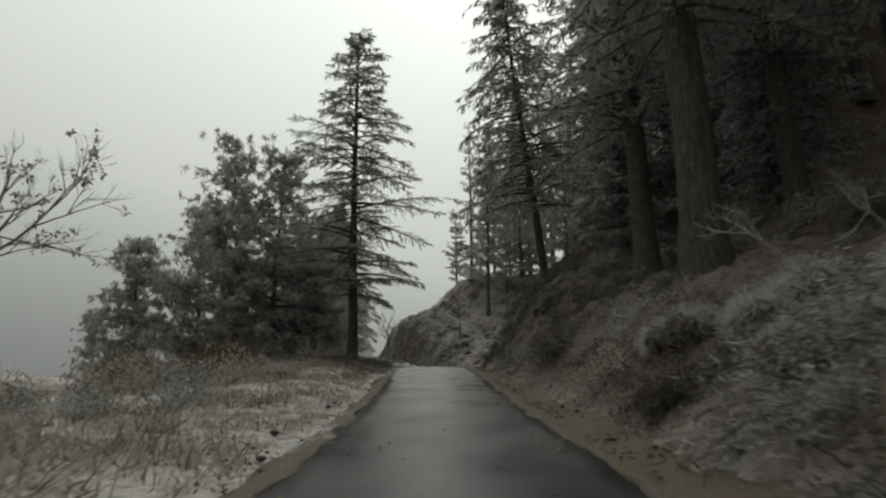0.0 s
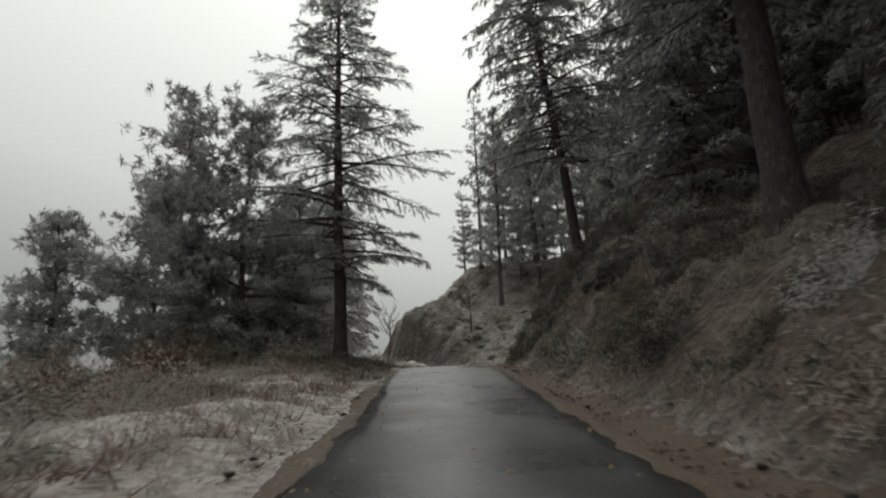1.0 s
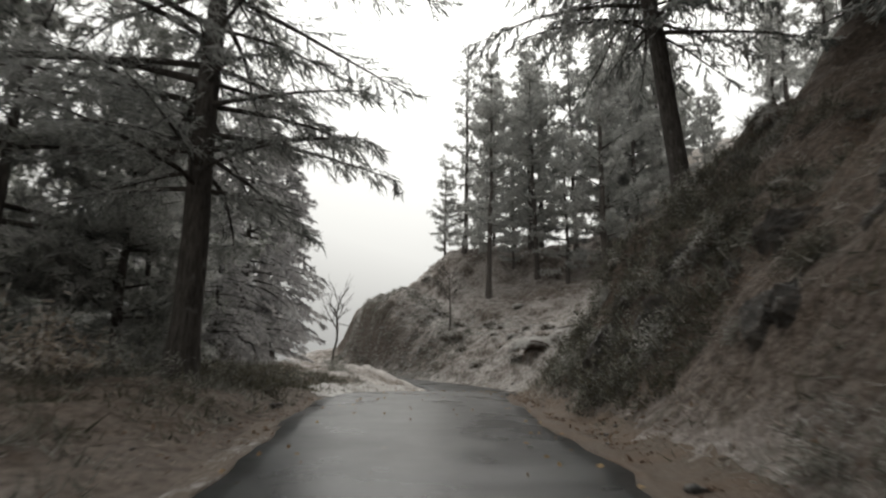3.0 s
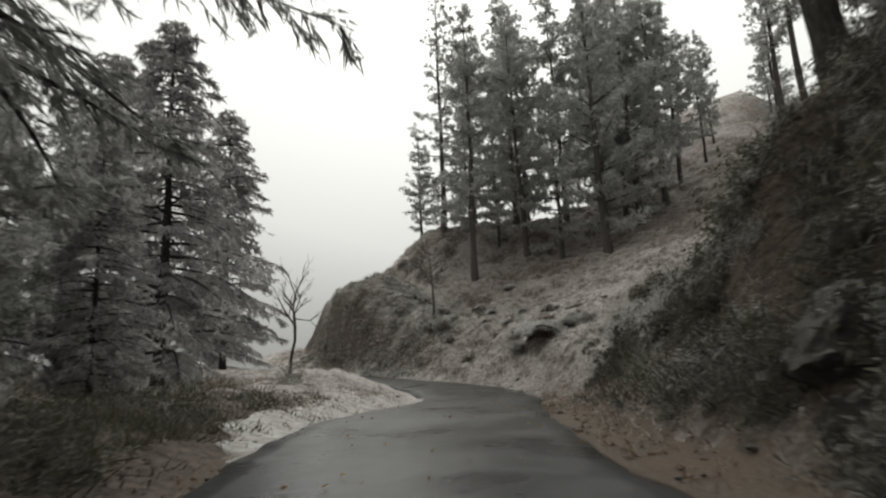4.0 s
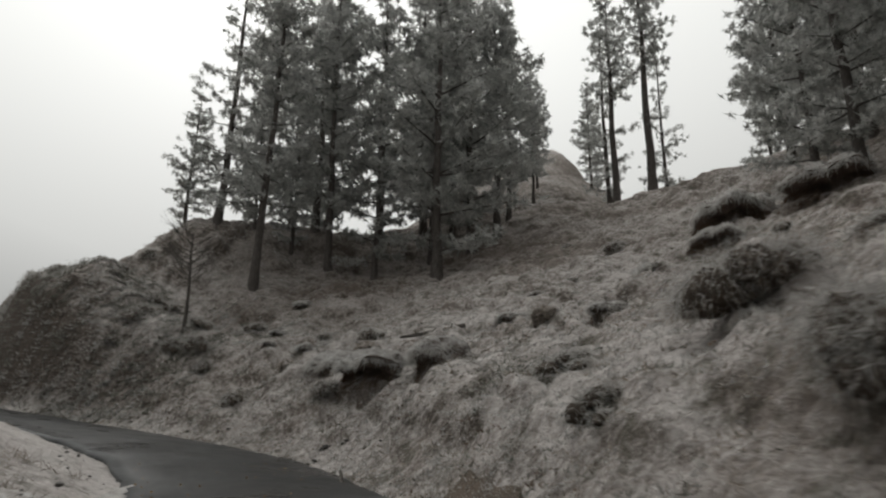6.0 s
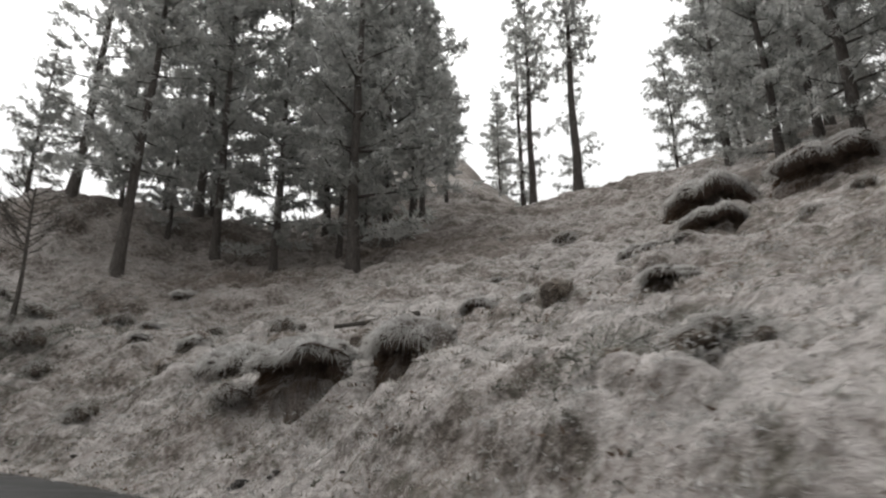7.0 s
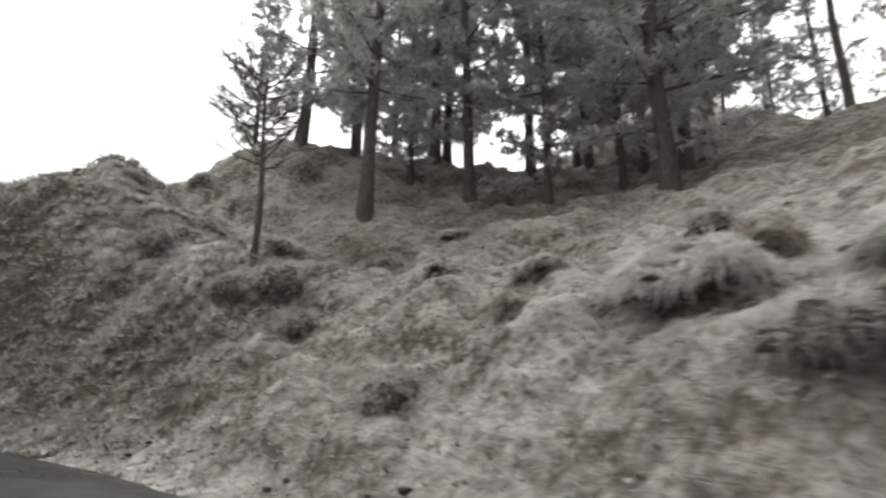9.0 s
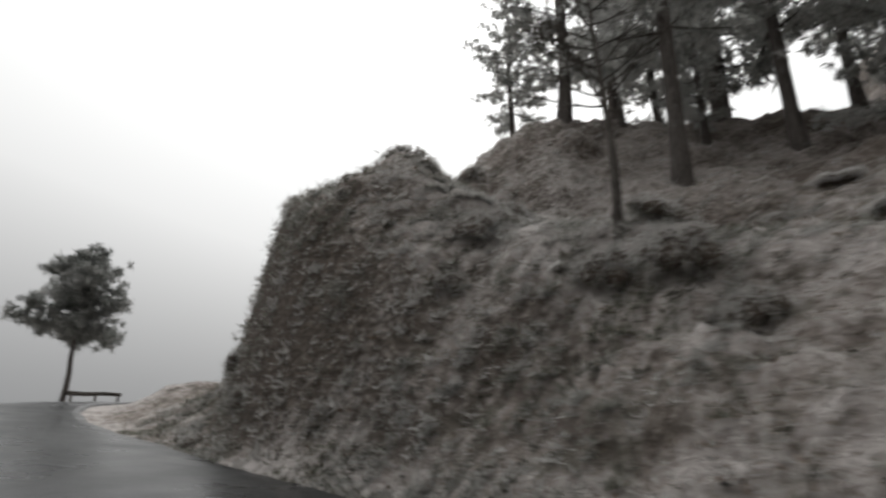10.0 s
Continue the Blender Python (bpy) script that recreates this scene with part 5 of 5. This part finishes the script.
# shaded gaps in the scrub, added as dark blades
grass("low_heath", 5000, lambda r, n: np.stack([r.uniform(73, 88, n), 2.2 + 8 * r.random(n)], 1), M_DARK, "dark twigs standing in for shaded gaps over the spur", (0.10, 0.26), 20, (0.02, 0.05), 0.10)
grass("low_heath", 13000, lambda r, n: np.stack([r.uniform(72, 88, n), 2.2 + 9 * r.random(n)], 1), M_SHRUB, "frosted grey-green scrub over the spur", (0.09, 0.24), 12, (0.03, 0.06), 0.09)

grass("low_heath", 6000, lambda r, n: np.stack([r.uniform(52, 88, n), 2.7 + 11 * r.random(n)], 1), M_FROST, "broad-leaved frosted ground cover on the slope", (0.06, 0.15), 28, (0.04, 0.08), 0.11)
grass("low_heath", 2500, lambda r, n: np.stack([r.uniform(52, 88, n), 2.7 + 11 * r.random(n)], 1), M_RUST, "patches of rusty bracken and leaf litter on the slope", (0.06, 0.15), 29, (0.03, 0.06), 0.12)
grass("low_heath", 4500, lambda r, n: np.stack([r.uniform(74, 87, n), 2.2 + 8 * r.random(n)], 1), M_FROST, "shin-high frosted scrub over the spur", (0.12, 0.30), 30, (0.05, 0.09), 0.10)
grass("low_heath", 6000, lambda r, n: np.stack([r.uniform(8, 30, n), 3.3 + 7 * r.random(n)], 1), M_DARK, "dark bracken and dead twigs between the cedars", (0.14, 0.42), 31, (0.016, 0.04), 0.12)


# ---- small things ----
def scatter_stones():
    rng = np.random.default_rng(31)
    sh = Shape()
    bm = bmesh.new()
    bmesh.ops.create_icosphere(bm, subdivisions=1, radius=1.0)
    ball = np.array([v.co for v in bm.verts])
    tri = np.array([[v.index for v in f.verts] for f in bm.faces])
    bm.free()
    for k in range(260):
        s = rng.uniform(-2, 82)
        u = rng.choice([-1, 1]) * (HALF + 0.1 + 1.1 * rng.random())
        if u > 0:
            u += float(np.interp(s, S_AT, BEND))
        x, y = by_road(s, u)
        r = 0.02 + 0.07 * rng.random() ** 3
        sh.add(ball * (1 + rng.uniform(-0.25, 0.25, (len(ball), 1))) * r * np.array([1, 1, 0.6]) + np.array([x, y, ground_at(x, y) + 0.06]), tri)
    tagged(new("gravel", sh.mesh("gravel", M_ROCK)), "loose stones and clods along the road verges", "gravel", kind="stuff")


def scatter_leaves():
    rng = np.random.default_rng(32)
    sh = Shape()
    n = 380
    s, u = rng.uniform(0, 62, n), rng.uniform(-1.6, 1.7, n)
    u = np.where(rng.random(n) < 0.5, np.sign(u) * rng.uniform(1.2, 1.75, n), u)
    i = np.searchsorted(ALONG, s).clip(0, len(ALONG) - 1)
    p = np.stack([ROAD[i, 0] + NRM[i, 0] * u, ROAD[i, 1] + NRM[i, 1] * u, ROAD[i, 2] + 0.075], 1)
    way = rng.normal(0, 1, (n, 3)) * np.array([1, 1, 0.12])
    blades(sh, p, way, rng.uniform(0.04, 0.09, n), rng.uniform(0.025, 0.05, n), rng, 0.1)
    tagged(new("fallen_leaves", sh.mesh("fallen_leaves", M_FALLEN)), "yellow-brown fallen leaves scattered on the wet asphalt", "leaves", kind="stuff")


def verge_litter():
    rng = np.random.default_rng(33)
    sh = Shape()
    n = 9000
    s = rng.uniform(-1, 56, n)
    u = np.where(rng.random(n) < 0.72, HALF - 0.02 + np.abs(rng.normal(0, 0.55, n)) + np.interp(s, S_AT, BEND), -HALF - 0.05 - np.abs(rng.normal(0, 0.5, n)))
    i = np.searchsorted(ALONG, s).clip(0, len(ALONG) - 1)
    x, y = ROAD[i, 0] + NRM[i, 0] * u, ROAD[i, 1] + NRM[i, 1] * u
    thick = lumps(x, y, 0.6, 34) + 0.5 * lumps(x, y, 1.7, 35) > -0.1
    x, y = x[thick], y[thick]
    k = len(x)
    p = np.stack([x, y, land(x, y) + 0.055], 1)
    blades(sh, p, rng.normal(0, 1, (k, 3)) * np.array([1, 1, 0.35]) + np.array([0, 0, 0.15]), rng.uniform(0.04, 0.12, k), rng.uniform(0.015, 0.045, k), rng, 0.1)
    tagged(new("leaf_litter", sh.mesh("leaf_litter", M_RUST)), "rust-brown leaf litter strewn along the road verges", "leaves", kind="stuff")


scatter_stones()
scatter_leaves()
verge_litter()
stand(bare_tree("sapling", 18, 1.9, "snow-crusted leafless sapling leaning out of the bank", 0.55, 0.025, 3, lean=(-0.9, 0.2), stem=0.6, bark=M_SNOW), 6.2, 11.4, 0, sink=-0.3)
stand(bare_tree("sapling", 19, 1.5, "snow-crusted leafless sapling leaning out of the bank", 0.6, 0.025, 3, lean=(-0.9, 0.1), stem=0.6, bark=M_SNOW), 7.6, 10.8, 20, sink=-0.2)


def fallen_log(x, y, turn, length, r, label, seed):
    rng = np.random.default_rng(seed)
    t = np.linspace(-0.5, 0.5, 8)
    px, py = x + math.cos(radians(turn)) * t * length, y + math.sin(radians(turn)) * t * length
    z = np.poly1d(np.polyfit(t, land(px, py), 1))(t) + r * 0.8
    wood = Shape()
    tube(wood, np.stack([px, py, z], 1) + rng.normal(0, 0.02, (8, 3)), np.linspace(r, r * 0.6, 8), 7)
    tagged(new("fallen_log", wood.mesh("fallen_log", M_GREY_BARK, True)), label, "log")


fallen_log(10.6, 66.8, 160, 2.4, 0.09, "grey fallen log lying across the frosted slope", 1)
fallen_log(5.2, 60.2, 75, 1.6, 0.06, "dark fallen branch at the edge of the road", 2)


def roadside_rail(x, y, turn, length, label):
    """A low weathered rail on three posts at the outer edge of the road."""
    root = tagged(new("roadside_rail"), label, "railing")
    base = ground_at(x, y)
    ca, sa = math.cos(radians(turn)), math.sin(radians(turn))
    for t in (-0.42, 0.02, 0.44):
        px, py = x + ca * t * length, y + sa * t * length
        post = Shape()
        z = ground_at(px, py)
        tube(post, [(px, py, z - 0.3), (px, py, z + 0.3), (px + 0.01, py, base + 0.62)], (0.075, 0.07, 0.06), 8)
        part("post", post.mesh("post", M_GREY_BARK, True), root)
    rail = Shape()
    t = np.linspace(-0.5, 0.5, 7)
    tube(rail, np.stack([x + ca * t * length, y + sa * t * length, base + 0.66 + 0.02 * np.sin(9 * t)], 1), np.linspace(0.12, 0.09, 7), 8)
    part("rail", rail.mesh("rail", M_GREY_BARK, True), root)


roadside_rail(-18.0, 100.3, 20, 2.5, "weathered grey rail on low posts at the outer road edge")
